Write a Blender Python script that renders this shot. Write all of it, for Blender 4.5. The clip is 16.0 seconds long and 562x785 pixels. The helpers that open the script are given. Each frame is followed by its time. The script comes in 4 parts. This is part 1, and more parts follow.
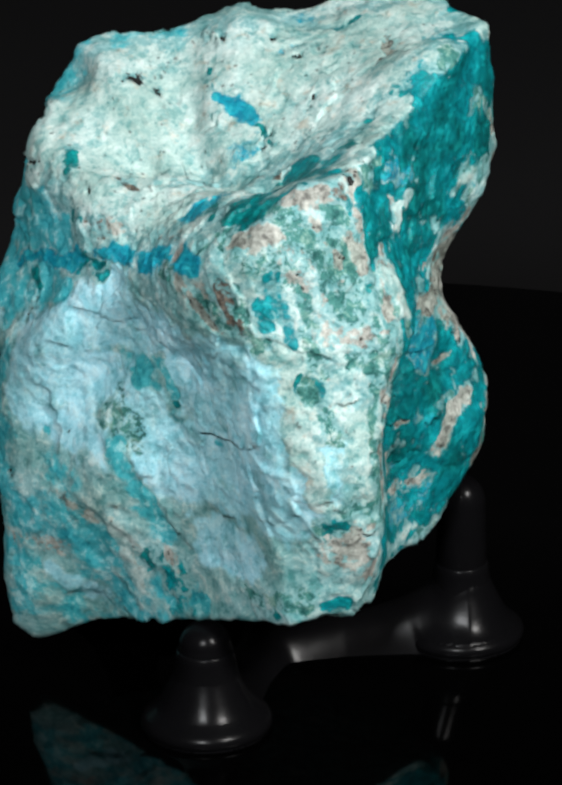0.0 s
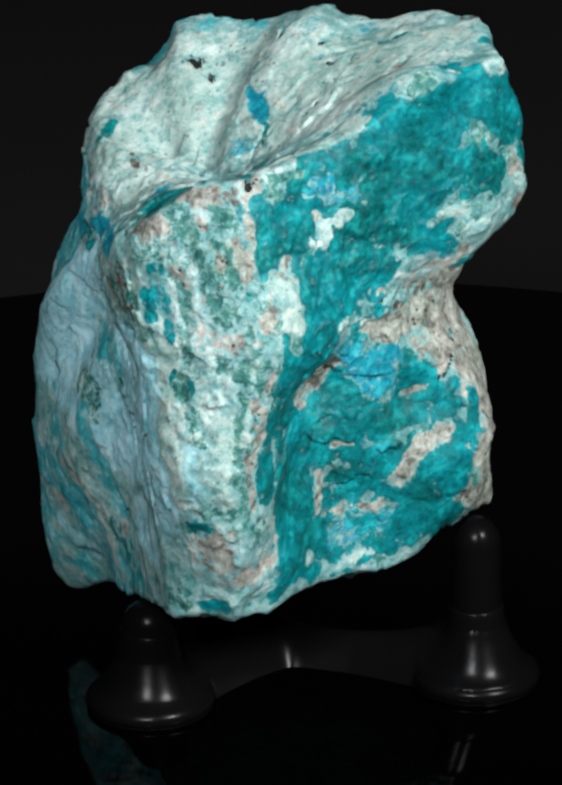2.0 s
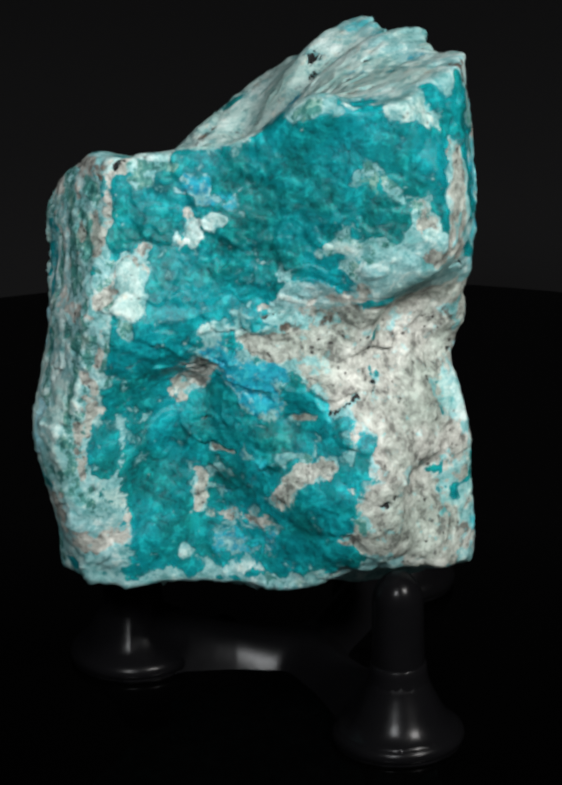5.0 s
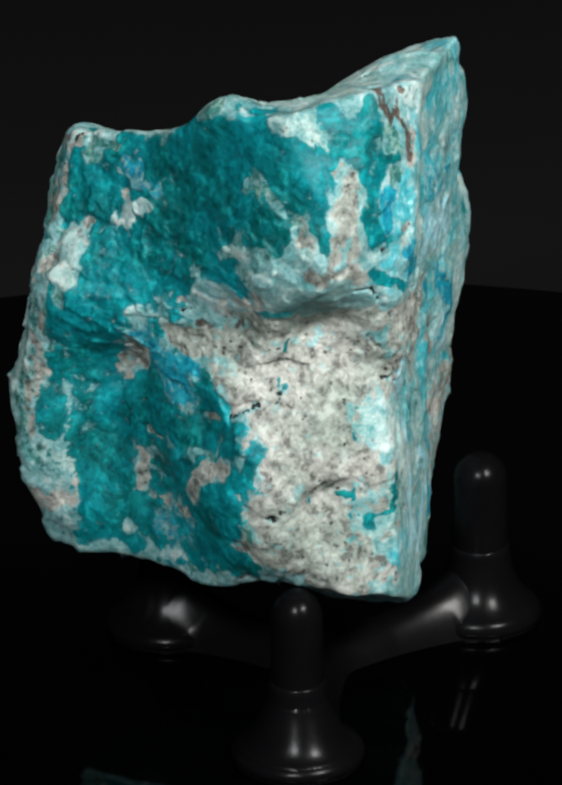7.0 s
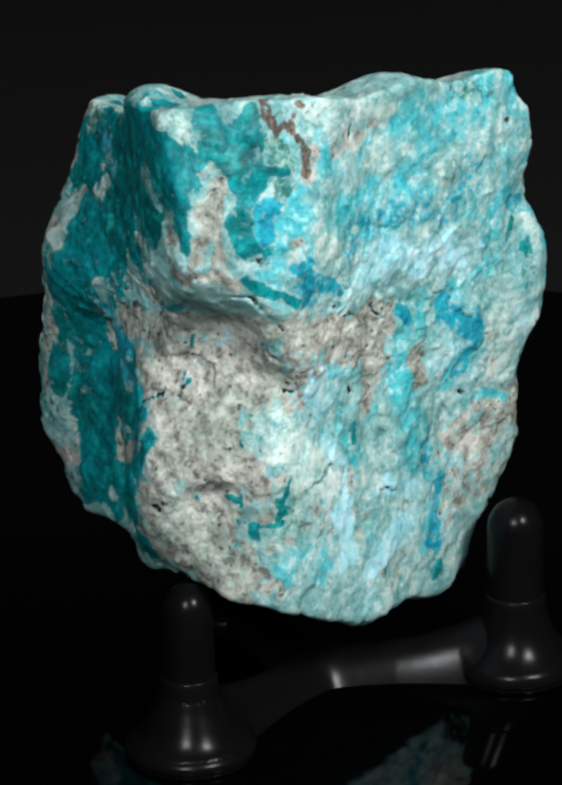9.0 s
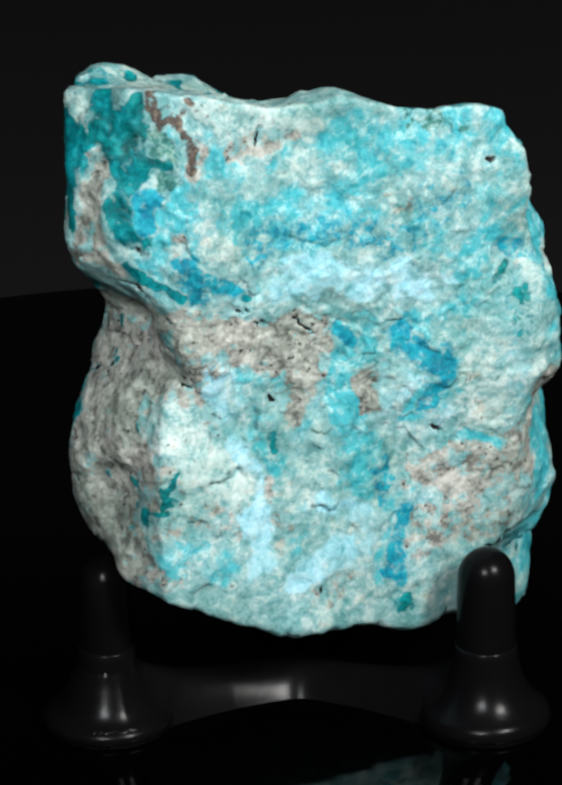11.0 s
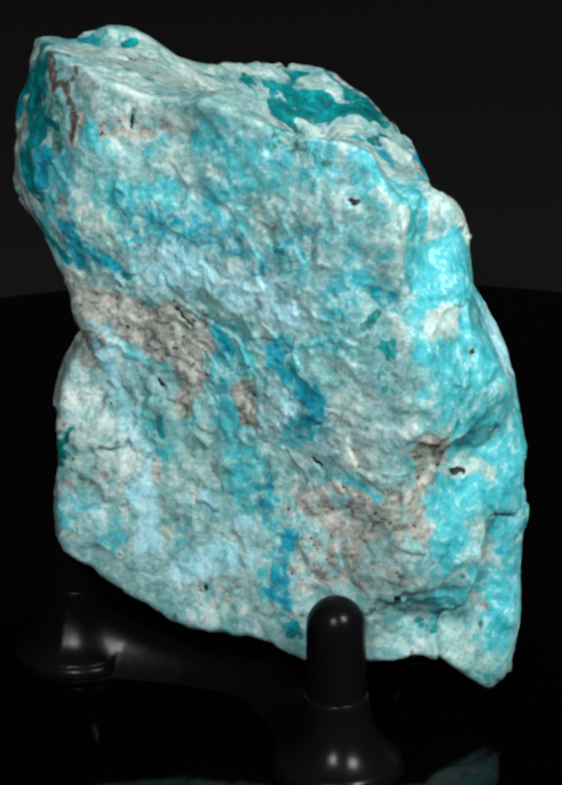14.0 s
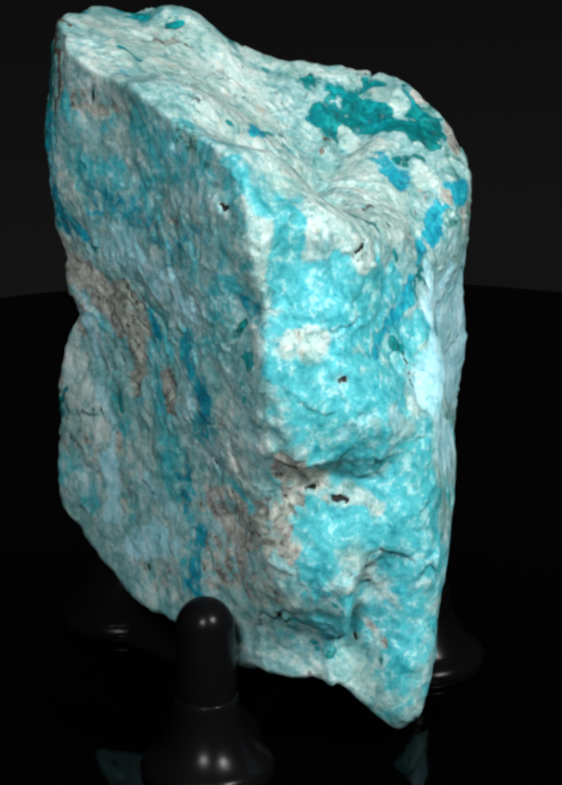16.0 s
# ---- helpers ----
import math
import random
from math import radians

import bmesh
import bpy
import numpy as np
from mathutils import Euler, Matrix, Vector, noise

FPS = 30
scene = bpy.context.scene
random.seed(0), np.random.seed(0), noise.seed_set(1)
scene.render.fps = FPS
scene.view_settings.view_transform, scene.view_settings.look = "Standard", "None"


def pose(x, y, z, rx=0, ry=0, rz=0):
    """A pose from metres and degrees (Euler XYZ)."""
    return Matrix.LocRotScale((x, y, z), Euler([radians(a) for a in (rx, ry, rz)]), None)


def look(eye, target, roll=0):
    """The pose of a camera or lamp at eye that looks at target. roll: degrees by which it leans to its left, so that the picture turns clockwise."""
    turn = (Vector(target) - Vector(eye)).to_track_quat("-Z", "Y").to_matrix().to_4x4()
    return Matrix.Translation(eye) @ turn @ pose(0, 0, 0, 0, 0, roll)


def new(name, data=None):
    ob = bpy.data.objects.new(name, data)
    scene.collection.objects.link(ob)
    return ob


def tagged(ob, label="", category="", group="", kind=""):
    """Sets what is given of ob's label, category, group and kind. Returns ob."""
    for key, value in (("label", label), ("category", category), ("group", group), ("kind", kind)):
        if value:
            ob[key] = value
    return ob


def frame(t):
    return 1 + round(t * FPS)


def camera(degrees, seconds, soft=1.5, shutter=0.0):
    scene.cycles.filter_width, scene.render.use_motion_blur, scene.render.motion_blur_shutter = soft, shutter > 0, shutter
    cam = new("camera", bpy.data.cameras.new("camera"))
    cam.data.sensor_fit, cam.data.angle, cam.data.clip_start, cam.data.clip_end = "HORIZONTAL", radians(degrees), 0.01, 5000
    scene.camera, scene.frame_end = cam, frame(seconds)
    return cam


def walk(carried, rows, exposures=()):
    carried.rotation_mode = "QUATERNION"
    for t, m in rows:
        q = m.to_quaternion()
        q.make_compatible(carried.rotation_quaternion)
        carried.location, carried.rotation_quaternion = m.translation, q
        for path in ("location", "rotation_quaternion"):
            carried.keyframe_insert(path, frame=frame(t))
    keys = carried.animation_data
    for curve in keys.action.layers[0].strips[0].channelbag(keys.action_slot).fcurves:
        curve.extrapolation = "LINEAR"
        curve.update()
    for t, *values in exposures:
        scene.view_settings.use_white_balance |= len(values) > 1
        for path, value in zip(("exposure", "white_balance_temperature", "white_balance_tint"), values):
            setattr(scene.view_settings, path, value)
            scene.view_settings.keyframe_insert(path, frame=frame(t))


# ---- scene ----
import itertools
# A lump of chrysocolla on a three-legged black stand, turning on a glossy black disc.
MM = 0.001
TURN = ((0.0, 0.00), (0.5, -7.49), (1.0, -14.99), (1.5, -22.47), (2.0, -29.93), (2.5, -37.38), (3.0, -44.82),
        (3.5, -52.24), (4.0, -59.66), (4.5, -67.08), (5.0, -74.51), (5.5, -81.94), (6.0, -89.40), (6.5, -96.87),
        (7.0, -104.37), (7.5, -111.89), (8.0, -119.41), (8.5, -126.95), (9.0, -134.49), (9.5, -142.02), (10.0, -149.54),
        (10.5, -157.04), (11.0, -164.53), (11.5, -172.00), (12.0, -179.46), (12.5, -186.91), (13.0, -194.35), (13.5, -201.78),
        (14.0, -209.21), (14.5, -216.65), (15.0, -224.08), (15.5, -231.51), (16.0, -238.95))

# ---- camera: it stands still, the disc turns ----
cam = camera(7.88, 16.0, soft=4.0)
VIEW = look((0, -0.6770, 0.3240), (0.00156, -0.02679, 0.06478), -0.74)
walk(cam, [(0.0, VIEW), (16.0, VIEW)], exposures=[(0.0, 0.0), (16.0, 0.0)])

# ---- light: a dark studio with two soft lamps ----
world = bpy.data.worlds.new("studio")
scene.world = world
world.use_nodes = True
world.node_tree.nodes["Background"].inputs[0].default_value = (0.9, 0.95, 1.0, 1)
world.node_tree.nodes["Background"].inputs[1].default_value = 0.006


def lamp(name, eye, target, size, watts, colour):
    data = bpy.data.lights.new(name, "AREA")
    data.shape, data.size, data.energy, data.color = "DISK", size, watts, colour
    ob = new(name, data)
    ob.matrix_world = look(eye, target)
    return ob


lamp("studio_lamp", (0.40, -0.48, 0.52), (0, 0, 0.07), 0.14, 6.3, (1.0, 0.98, 0.96))
lamp("studio_lamp", (-0.12, -0.72, 0.53), (0, 0, 0.07), 0.14, 5.6, (0.96, 0.98, 1.0))


# ---- materials ----
class Nodes:
    """A short hand for node trees."""

    def __init__(self, name, rough=0.5):
        self.mat = bpy.data.materials.new(name)
        self.mat.use_nodes = True
        self.tree = self.mat.node_tree
        self.bsdf = self.tree.nodes["Principled BSDF"]
        self.bsdf.inputs["Roughness"].default_value = rough
        self.coord = self.tree.nodes.new("ShaderNodeTexCoord").outputs["Object"]

    def put(self, socket, value):
        if isinstance(value, bpy.types.NodeSocket):
            self.tree.links.new(value, socket)
        elif value is not None:
            if hasattr(socket.default_value, "__len__") and not hasattr(value, "__len__"):
                value = [value] * len(socket.default_value)
            if hasattr(value, "__len__") and len(value) == 3 and len(socket.default_value) == 4:
                value = (*value, 1)
            socket.default_value = value

    def math(self, op, a, b=None, c=None, clamp=False):
        n = self.tree.nodes.new("ShaderNodeMath")
        n.operation, n.use_clamp = op, clamp
        for i, v in enumerate((a, b, c)):
            self.put(n.inputs[i], v)
        return n.outputs[0]

    def noise(self, scale, detail=4.0, rough=0.55, distort=0.0, coord=None, stretch=None):
        if stretch:
            m = self.tree.nodes.new("ShaderNodeMapping")
            m.inputs["Scale"].default_value = stretch
            self.put(m.inputs[0], coord or self.coord)
            coord = m.outputs[0]
        n = self.tree.nodes.new("ShaderNodeTexNoise")
        self.put(n.inputs["Vector"], coord or self.coord)
        for k, v in (("Scale", scale), ("Detail", detail), ("Roughness", rough), ("Distortion", distort)):
            n.inputs[k].default_value = v
        return n.outputs["Fac"]

    def voronoi(self, scale, feature="F1", coord=None, out="Distance"):
        n = self.tree.nodes.new("ShaderNodeTexVoronoi")
        n.feature = feature
        self.put(n.inputs["Vector"], coord or self.coord)
        n.inputs["Scale"].default_value = scale
        return n.outputs[out]

    def ramp(self, value, low, high):
        n = self.tree.nodes.new("ShaderNodeMapRange")
        n.interpolation_type = "SMOOTHSTEP"
        self.put(n.inputs["Value"], value)
        n.inputs["From Min"].default_value, n.inputs["From Max"].default_value = low, high
        return n.outputs["Result"]

    def mix(self, fac, a, b, blend="MIX"):
        n = self.tree.nodes.new("ShaderNodeMix")
        n.data_type, n.blend_type = "RGBA", blend
        self.put(n.inputs["Factor"], fac)
        self.put(n.inputs[6], a)
        self.put(n.inputs[7], b)
        return n.outputs[2]

    def attr(self, name):
        n = self.tree.nodes.new("ShaderNodeAttribute")
        n.attribute_name = name
        return n.outputs["Fac"]

    def bump(self, height, strength, distance, normal=None):
        n = self.tree.nodes.new("ShaderNodeBump")
        n.inputs["Strength"].default_value, n.inputs["Distance"].default_value = strength, distance
        self.put(n.inputs["Height"], height)
        if normal:
            self.put(n.inputs["Normal"], normal)
        return n.outputs[0]


def plastic_material():
    k = Nodes("black_moulded_plastic", 0.35)
    k.put(k.bsdf.inputs["Base Color"], k.mix(k.noise(120, 3), (0.002, 0.002, 0.0023), (0.0035, 0.0034, 0.0038)))
    k.put(k.bsdf.inputs["Roughness"], k.math("MULTIPLY_ADD", k.noise(300, 4), 0.10, 0.20))
    k.bsdf.inputs["Specular IOR Level"].default_value = 0.085
    k.put(k.bsdf.inputs["Normal"], k.bump(k.noise(700, 4), 0.08, 0.0003))
    return k.mat


def disc_material():
    k = Nodes("polished_black_acrylic", 0.06)
    k.put(k.bsdf.inputs["Base Color"], k.mix(k.noise(30, 3), (0.0002, 0.0002, 0.0002), (0.0004, 0.0004, 0.0004)))
    k.put(k.bsdf.inputs["Roughness"], k.math("MULTIPLY_ADD", k.noise(60, 5), 0.05, 0.03))
    k.bsdf.inputs["IOR"].default_value = 1.3
    return k.mat


def cloth_material():
    k = Nodes("dark_grey_backdrop_cloth", 0.95)
    k.put(k.bsdf.inputs["Base Color"], k.mix(k.noise(9, 4), (0.0092, 0.0092, 0.0096), (0.0112, 0.0111, 0.0115)))
    k.bsdf.inputs["Specular IOR Level"].default_value = 0.06
    k.put(k.bsdf.inputs["Normal"], k.bump(k.noise(1500, 2), 0.2, 0.0005))
    return k.mat


def stone_material():
    """Chrysocolla: pale crust, blue and teal silica, sandy matrix; where each lies is stored on the mesh."""
    k = Nodes("chrysocolla_stone", 0.5)
    warp = k.tree.nodes.new("ShaderNodeTexNoise")
    k.put(warp.inputs["Vector"], k.coord)
    warp.inputs["Scale"].default_value, warp.inputs["Detail"].default_value = 260, 3
    shift = k.tree.nodes.new("ShaderNodeVectorMath")
    shift.operation = "MULTIPLY_ADD"
    k.put(shift.inputs[0], warp.outputs["Color"])
    shift.inputs[1].default_value = (0.0028, 0.0028, 0.0028)
    k.put(shift.inputs[2], k.coord)
    at = shift.outputs[0]
    broad = k.noise(130, 5, 0.6, coord=at)
    mid = k.noise(330, 6, 0.65, coord=at)
    fine = k.noise(1000, 5, 0.65, coord=at)
    grit = k.noise(2400, 4, 0.7)
    mottle = k.math("ADD", k.math("MULTIPLY", mid, 0.62), k.math("MULTIPLY", fine, 0.38))

    def shade(dark, middle, light, low=0.40, high=0.60):
        a = k.mix(k.ramp(mottle, low, 0.5), dark, middle)
        return k.mix(k.ramp(mottle, 0.5, high), a, light)

    def where(name, noise, wild=1.0, edge=0.07):
        much = k.attr(name)
        swing = k.math("MULTIPLY", k.math("SUBTRACT", noise, 0.5), k.math("MULTIPLY", much, 3.0, clamp=True))
        v = k.math("MULTIPLY_ADD", swing, wild * 2.0, much)
        return k.ramp(v, 0.5 - edge, 0.5 + edge)

    other = k.noise(420, 6, 0.68, coord=k.coord)
    third = k.noise(560, 6, 0.7, 0.4, coord=k.coord)
    colour = shade((0.11, 0.30, 0.30), (0.23, 0.44, 0.44), (0.44, 0.60, 0.57))
    colour = k.mix(where("pale", broad, 0.8, 0.2), colour, shade((0.22, 0.55, 0.63), (0.36, 0.68, 0.76), (0.50, 0.77, 0.82)))
    crust = where("crust", other, 1.6, 0.18)
    colour = k.mix(crust, colour, shade((0.20, 0.395, 0.38), (0.405, 0.57, 0.54), (0.57, 0.70, 0.66)))
    stain = k.math("MULTIPLY", k.ramp(k.noise(210, 7, 0.68, 0.3, coord=at), 0.53, 0.65), 0.5)
    colour = k.mix(stain, colour, shade((0.015, 0.19, 0.19), (0.06, 0.33, 0.33), (0.22, 0.48, 0.46)))
    earth = k.math("MULTIPLY", k.math("MULTIPLY", k.ramp(k.noise(300, 7, 0.7, coord=k.coord), 0.54, 0.68), crust), 0.7)
    colour = k.mix(earth, colour, shade((0.16, 0.15, 0.11), (0.36, 0.34, 0.26), (0.55, 0.53, 0.43)))
    aqua = where("aqua", k.math("ADD", k.math("MULTIPLY", broad, 0.6), k.math("MULTIPLY", other, 0.4)), 1.7, 0.24)
    colour = k.mix(aqua, colour, shade((0.012, 0.26, 0.32), (0.06, 0.43, 0.48), (0.34, 0.66, 0.67), 0.36, 0.62))
    teal = where("teal", mid, 1.35, 0.14)
    colour = k.mix(teal, colour, k.mix(k.ramp(k.noise(95, 4, 0.6, 0.5, coord=k.coord), 0.38, 0.62), shade((0.001, 0.066, 0.07), (0.001, 0.135, 0.138), (0.006, 0.27, 0.262), 0.40, 0.61),
                                shade((0.001, 0.12, 0.144), (0.001, 0.21, 0.24), (0.006, 0.36, 0.39), 0.40, 0.61)))
    blue = where("blue", third, 1.0, 0.2)
    colour = k.mix(blue, colour, shade((0.002, 0.17, 0.26), (0.004, 0.29, 0.39), (0.03, 0.43, 0.50)))
    tan = where("tan", other, 1.7, 0.14)
    colour = k.mix(tan, colour, shade((0.13, 0.135, 0.12), (0.33, 0.35, 0.31), (0.52, 0.55, 0.495)))
    green = where("green", third, 2.4, 0.2)
    colour = k.mix(green, colour, shade((0.012, 0.095, 0.088), (0.05, 0.21, 0.185), (0.20, 0.38, 0.32)))
    rust = where("rust", mid, 1.7, 0.2)
    colour = k.mix(rust, colour, shade((0.018, 0.015, 0.013), (0.065, 0.052, 0.043), (0.20, 0.17, 0.135)))
    pit = where("pit", fine, 1.2, 0.1)
    colour = k.mix(pit, colour, (0.012, 0.012, 0.012))
    # dark specks in the crust and the matrix, pale flecks in the silica
    cell = k.voronoi(620, coord=at)
    specks = k.math("MULTIPLY", k.ramp(cell, 0.29, 0.15), k.ramp(k.noise(260, 3, coord=k.coord), 0.48, 0.58))
    dry = k.math("ADD", k.math("MULTIPLY", tan, 0.95), k.math("MULTIPLY", crust, 0.6), clamp=True)
    colour = k.mix(k.math("MULTIPLY", specks, dry), colour, (0.03, 0.028, 0.025))
    flecks = k.math("MULTIPLY", k.ramp(k.voronoi(480, coord=k.coord), 0.2, 0.08), k.ramp(other, 0.54, 0.62))
    colour = k.mix(k.math("MULTIPLY", flecks, 0.42), colour, (0.42, 0.55, 0.50))
    crack = k.voronoi(150, "DISTANCE_TO_EDGE", coord=at)
    crack = k.math("MULTIPLY", k.ramp(crack, 0.035, 0.0), k.ramp(k.noise(90, 3, coord=k.coord), 0.62, 0.68))
    colour = k.mix(k.math("MULTIPLY", crack, 0.25), colour, (0.03, 0.04, 0.035))
    deep = k.mix(k.ramp(k.noise(75, 4, 0.6, coord=k.coord), 0.32, 0.68), (0.74, 0.82, 0.80), (1.14, 1.10, 1.12))
    colour = k.mix(1.0, colour, deep, "MULTIPLY")
    grain = k.mix(k.math("MULTIPLY", k.ramp(grit, 0.3, 0.7), 1.0), (0.9, 0.9, 0.9), (1.06, 1.06, 1.06))
    colour = k.mix(1.0, colour, grain, "MULTIPLY")
    k.put(k.bsdf.inputs["Base Color"], colour)
    gloss = k.math("ADD", k.math("MULTIPLY", teal, 0.22), k.math("MULTIPLY", aqua, 0.08), clamp=True)
    k.put(k.bsdf.inputs["Roughness"], k.math("SUBTRACT", k.math("MULTIPLY_ADD", fine, 0.3, 0.5), gloss))
    k.bsdf.inputs["Specular IOR Level"].default_value = 0.27
    relief = k.math("ADD", k.math("MULTIPLY", mid, 0.8), k.math("MULTIPLY", fine, 0.5))
    relief = k.math("ADD", relief, k.math("MULTIPLY", grit, 0.18))
    relief = k.math("SUBTRACT", relief, k.math("MULTIPLY", k.math("MAXIMUM", pit, k.math("MULTIPLY", crack, 0.3)), 0.6))
    k.put(k.bsdf.inputs["Normal"], k.bump(relief, 0.45, 0.0008))
    return k.mat


PLASTIC, ACRYLIC, CLOTH, STONE = plastic_material(), disc_material(), cloth_material(), stone_material()


# ---- mesh helpers ----
def part(name, bm, material, parent=None, label="", smooth=True):
    me = bpy.data.meshes.new(name)
    bmesh.ops.recalc_face_normals(bm, faces=bm.faces)
    bm.to_mesh(me)
    bm.free()
    me.materials.append(material)
    me.polygons.foreach_set("use_smooth", [smooth] * len(me.polygons))
    ob = new(name, me)
    if parent:
        ob.parent = parent
    if label:
        tagged(ob, label)
    return ob


def lathe(bm, profile, steps=64, centre=(0, 0)):
    """A turned body from (radius, height) pairs in mm."""
    rings = []
    for r, z in profile:
        if r < 1e-6:
            rings.append([bm.verts.new((centre[0] * MM, centre[1] * MM, z * MM))])
        else:
            rings.append([bm.verts.new(((centre[0] + r * math.cos(2 * math.pi * i / steps)) * MM,
                                        (centre[1] + r * math.sin(2 * math.pi * i / steps)) * MM, z * MM)) for i in range(steps)])
    for a, b in zip(rings, rings[1:]):
        for i in range(steps):
            j = (i + 1) % steps
            if len(a) == 1:
                bm.faces.new((a[0], b[j], b[i]))
            elif len(b) == 1:
                bm.faces.new((a[i], a[j], b[0]))
            else:
                bm.faces.new((a[i], a[j], b[j], b[i]))


# ---- the setting ----
def build_setting():
    bm = bmesh.new()
    lathe(bm, [(0, -6), (206, -6), (207, -5.4), (207, -0.8), (206.1, -0.2), (206, 0), (0, 0)], 192)
    disc = part("turntable", bm, ACRYLIC)
    tagged(disc, "round polished black acrylic turntable disc, clean and mirror-like", "turntable")
    # a cloth that covers the table and rises behind the disc in one sweep
    bm = bmesh.new()
    rows = []
    sweep = [(-3.0, -0.02), (0.55, -0.02)] + [(0.55 + 0.5 * math.sin(a), 0.48 - 0.5 * math.cos(a)) for a in
                                             (radians(d) for d in range(8, 91, 8))] + [(1.05, 3.0)]
    for y, z in sweep:
        rows.append([bm.verts.new((x, y, z)) for x in (-3, -1, 0, 1, 3)])
    for a, b in zip(rows, rows[1:]):
        for i in range(4):
            bm.faces.new((a[i], a[i + 1], b[i + 1], b[i]))
    for f in bm.faces:
        f.normal_update()
    back = part("backdrop", bm, CLOTH)
    tagged(back, "dark grey cloth sweep behind and under the turntable", "backdrop", kind="structure")
    bm = bmesh.new()
    lathe(bm, [(0, -20), (90, -20), (90, -7), (60, -6.2), (0, -6.2)], 64)
    foot = part("turntable_base", bm, PLASTIC, disc, "low black turntable motor base")
    return disc


# ---- the stand ----
STAND = (-2.5, 7.0)
LEGS = ((-9.9, -30.7), (37.1, 5.7), (-27.3, 25.0))


def body_height(x, y):
    """Height of the moulded body in mm: three flared feet and the arms that run down to the middle, melted together."""
    sharp = 1.1
    total = np.zeros(x.shape)
    for fx, fy in LEGS:
        rho = np.hypot(x - fx, y - fy)
        flare = 2.4 - 4.4 * np.log(np.maximum(rho - 4.5, 0.8) / 6.6)
        lip = 1.9 - np.maximum(rho - 11.0, 0) * 6.0
        foot = np.where(rho < 11.0, np.minimum(flare, 15.0), lip)
        reach = math.hypot(fx, fy)
        along = (x * fx + y * fy) / reach
        side = np.abs(-x * fy + y * fx) / reach
        d = np.clip(reach - along, 0, reach + 10)
        crest = 4.4 + 10.5 * np.exp(-d / 11.0)
        half = 4.8 + 5.0 * np.exp(-d / 11.0) + 3.0 * np.clip(d / reach - 0.6, 0, 1)
        fade = np.clip((along + 12) / 12, 0, 1)
        arm = crest * (1 - (side / half) ** 2) * fade - 6 * (1 - fade)
        arm = np.maximum(np.where(along > reach, crest * (1 - (rho / half) ** 2), arm), -6.0)
        for h in (foot, arm):
            total += np.exp(np.clip(h, -6, 15) / sharp)
    return np.minimum(sharp * np.log(total), 15.1)


def build_stand():
    stand = new("display_stand")
    tagged(stand, "black plastic three-legged display stand with rounded pegs", "display stand")
    step, span = 0.42, 56
    axis = np.arange(-span, span + step, step)
    gx, gy = np.meshgrid(axis, axis, indexing="ij")
    gz = body_height(gx, gy)
    keep = gz > -2.5
    number = np.cumsum(keep).reshape(keep.shape) - 1
    verts = np.stack([gx[keep], gy[keep], gz[keep]], 1) * MM
    whole = keep[:-1, :-1] & keep[1:, :-1] & keep[1:, 1:] & keep[:-1, 1:]
    faces = np.stack([number[:-1, :-1][whole], number[1:, :-1][whole], number[1:, 1:][whole], number[:-1, 1:][whole]], 1)
    me = bpy.data.meshes.new("body")
    me.from_pydata(verts.tolist(), [], faces.tolist())
    me.materials.append(PLASTIC)
    me.polygons.foreach_set("use_smooth", [True] * len(me.polygons))
    body = new("body", me)
    body.parent = stand
    tagged(body, "moulded black web that joins the three feet")
    for at, tall, r in zip(LEGS, (20.0, 31.9, 33.0), (4.7, 4.5, 5.1)):
        bm = bmesh.new()
        flare = [(0, 0.05), (11.2, 0.05), (11.7, 0.5), (11.75, 1.3), (11.4, 2.1)]
        flare += [(r + 0.1 + 6.4 * math.exp(-(z - 2.4) / 4.4), z) for z in (2.7, 3.2, 3.9, 4.8, 5.8, 7.0, 8.4, 10.0, 11.8, 13.4, 14.6)] + [(r + 0.22, 14.95), (0, 14.95)]
        lathe(bm, flare, 72, at)
        part("foot", bm, PLASTIC, stand)
        bm = bmesh.new()
        dome = min(5.4, tall - 15.8)
        peg = [(0, 13.0), (r + 0.18, 13.0), (r + 0.18, 14.9), (r + 0.2, 15.2), (r, tall - dome - 0.1)]
        peg += [(r * math.cos(radians(d)), tall - dome + dome * math.sin(radians(d))) for d in range(6, 90, 7)] + [(0, tall)]
        lathe(bm, peg, 72, at)
        part("peg", bm, PLASTIC, stand, "round-topped black peg")
    return stand


# ---- the rock ----
CENTRE = (-2.25, -3.6, 76.0)
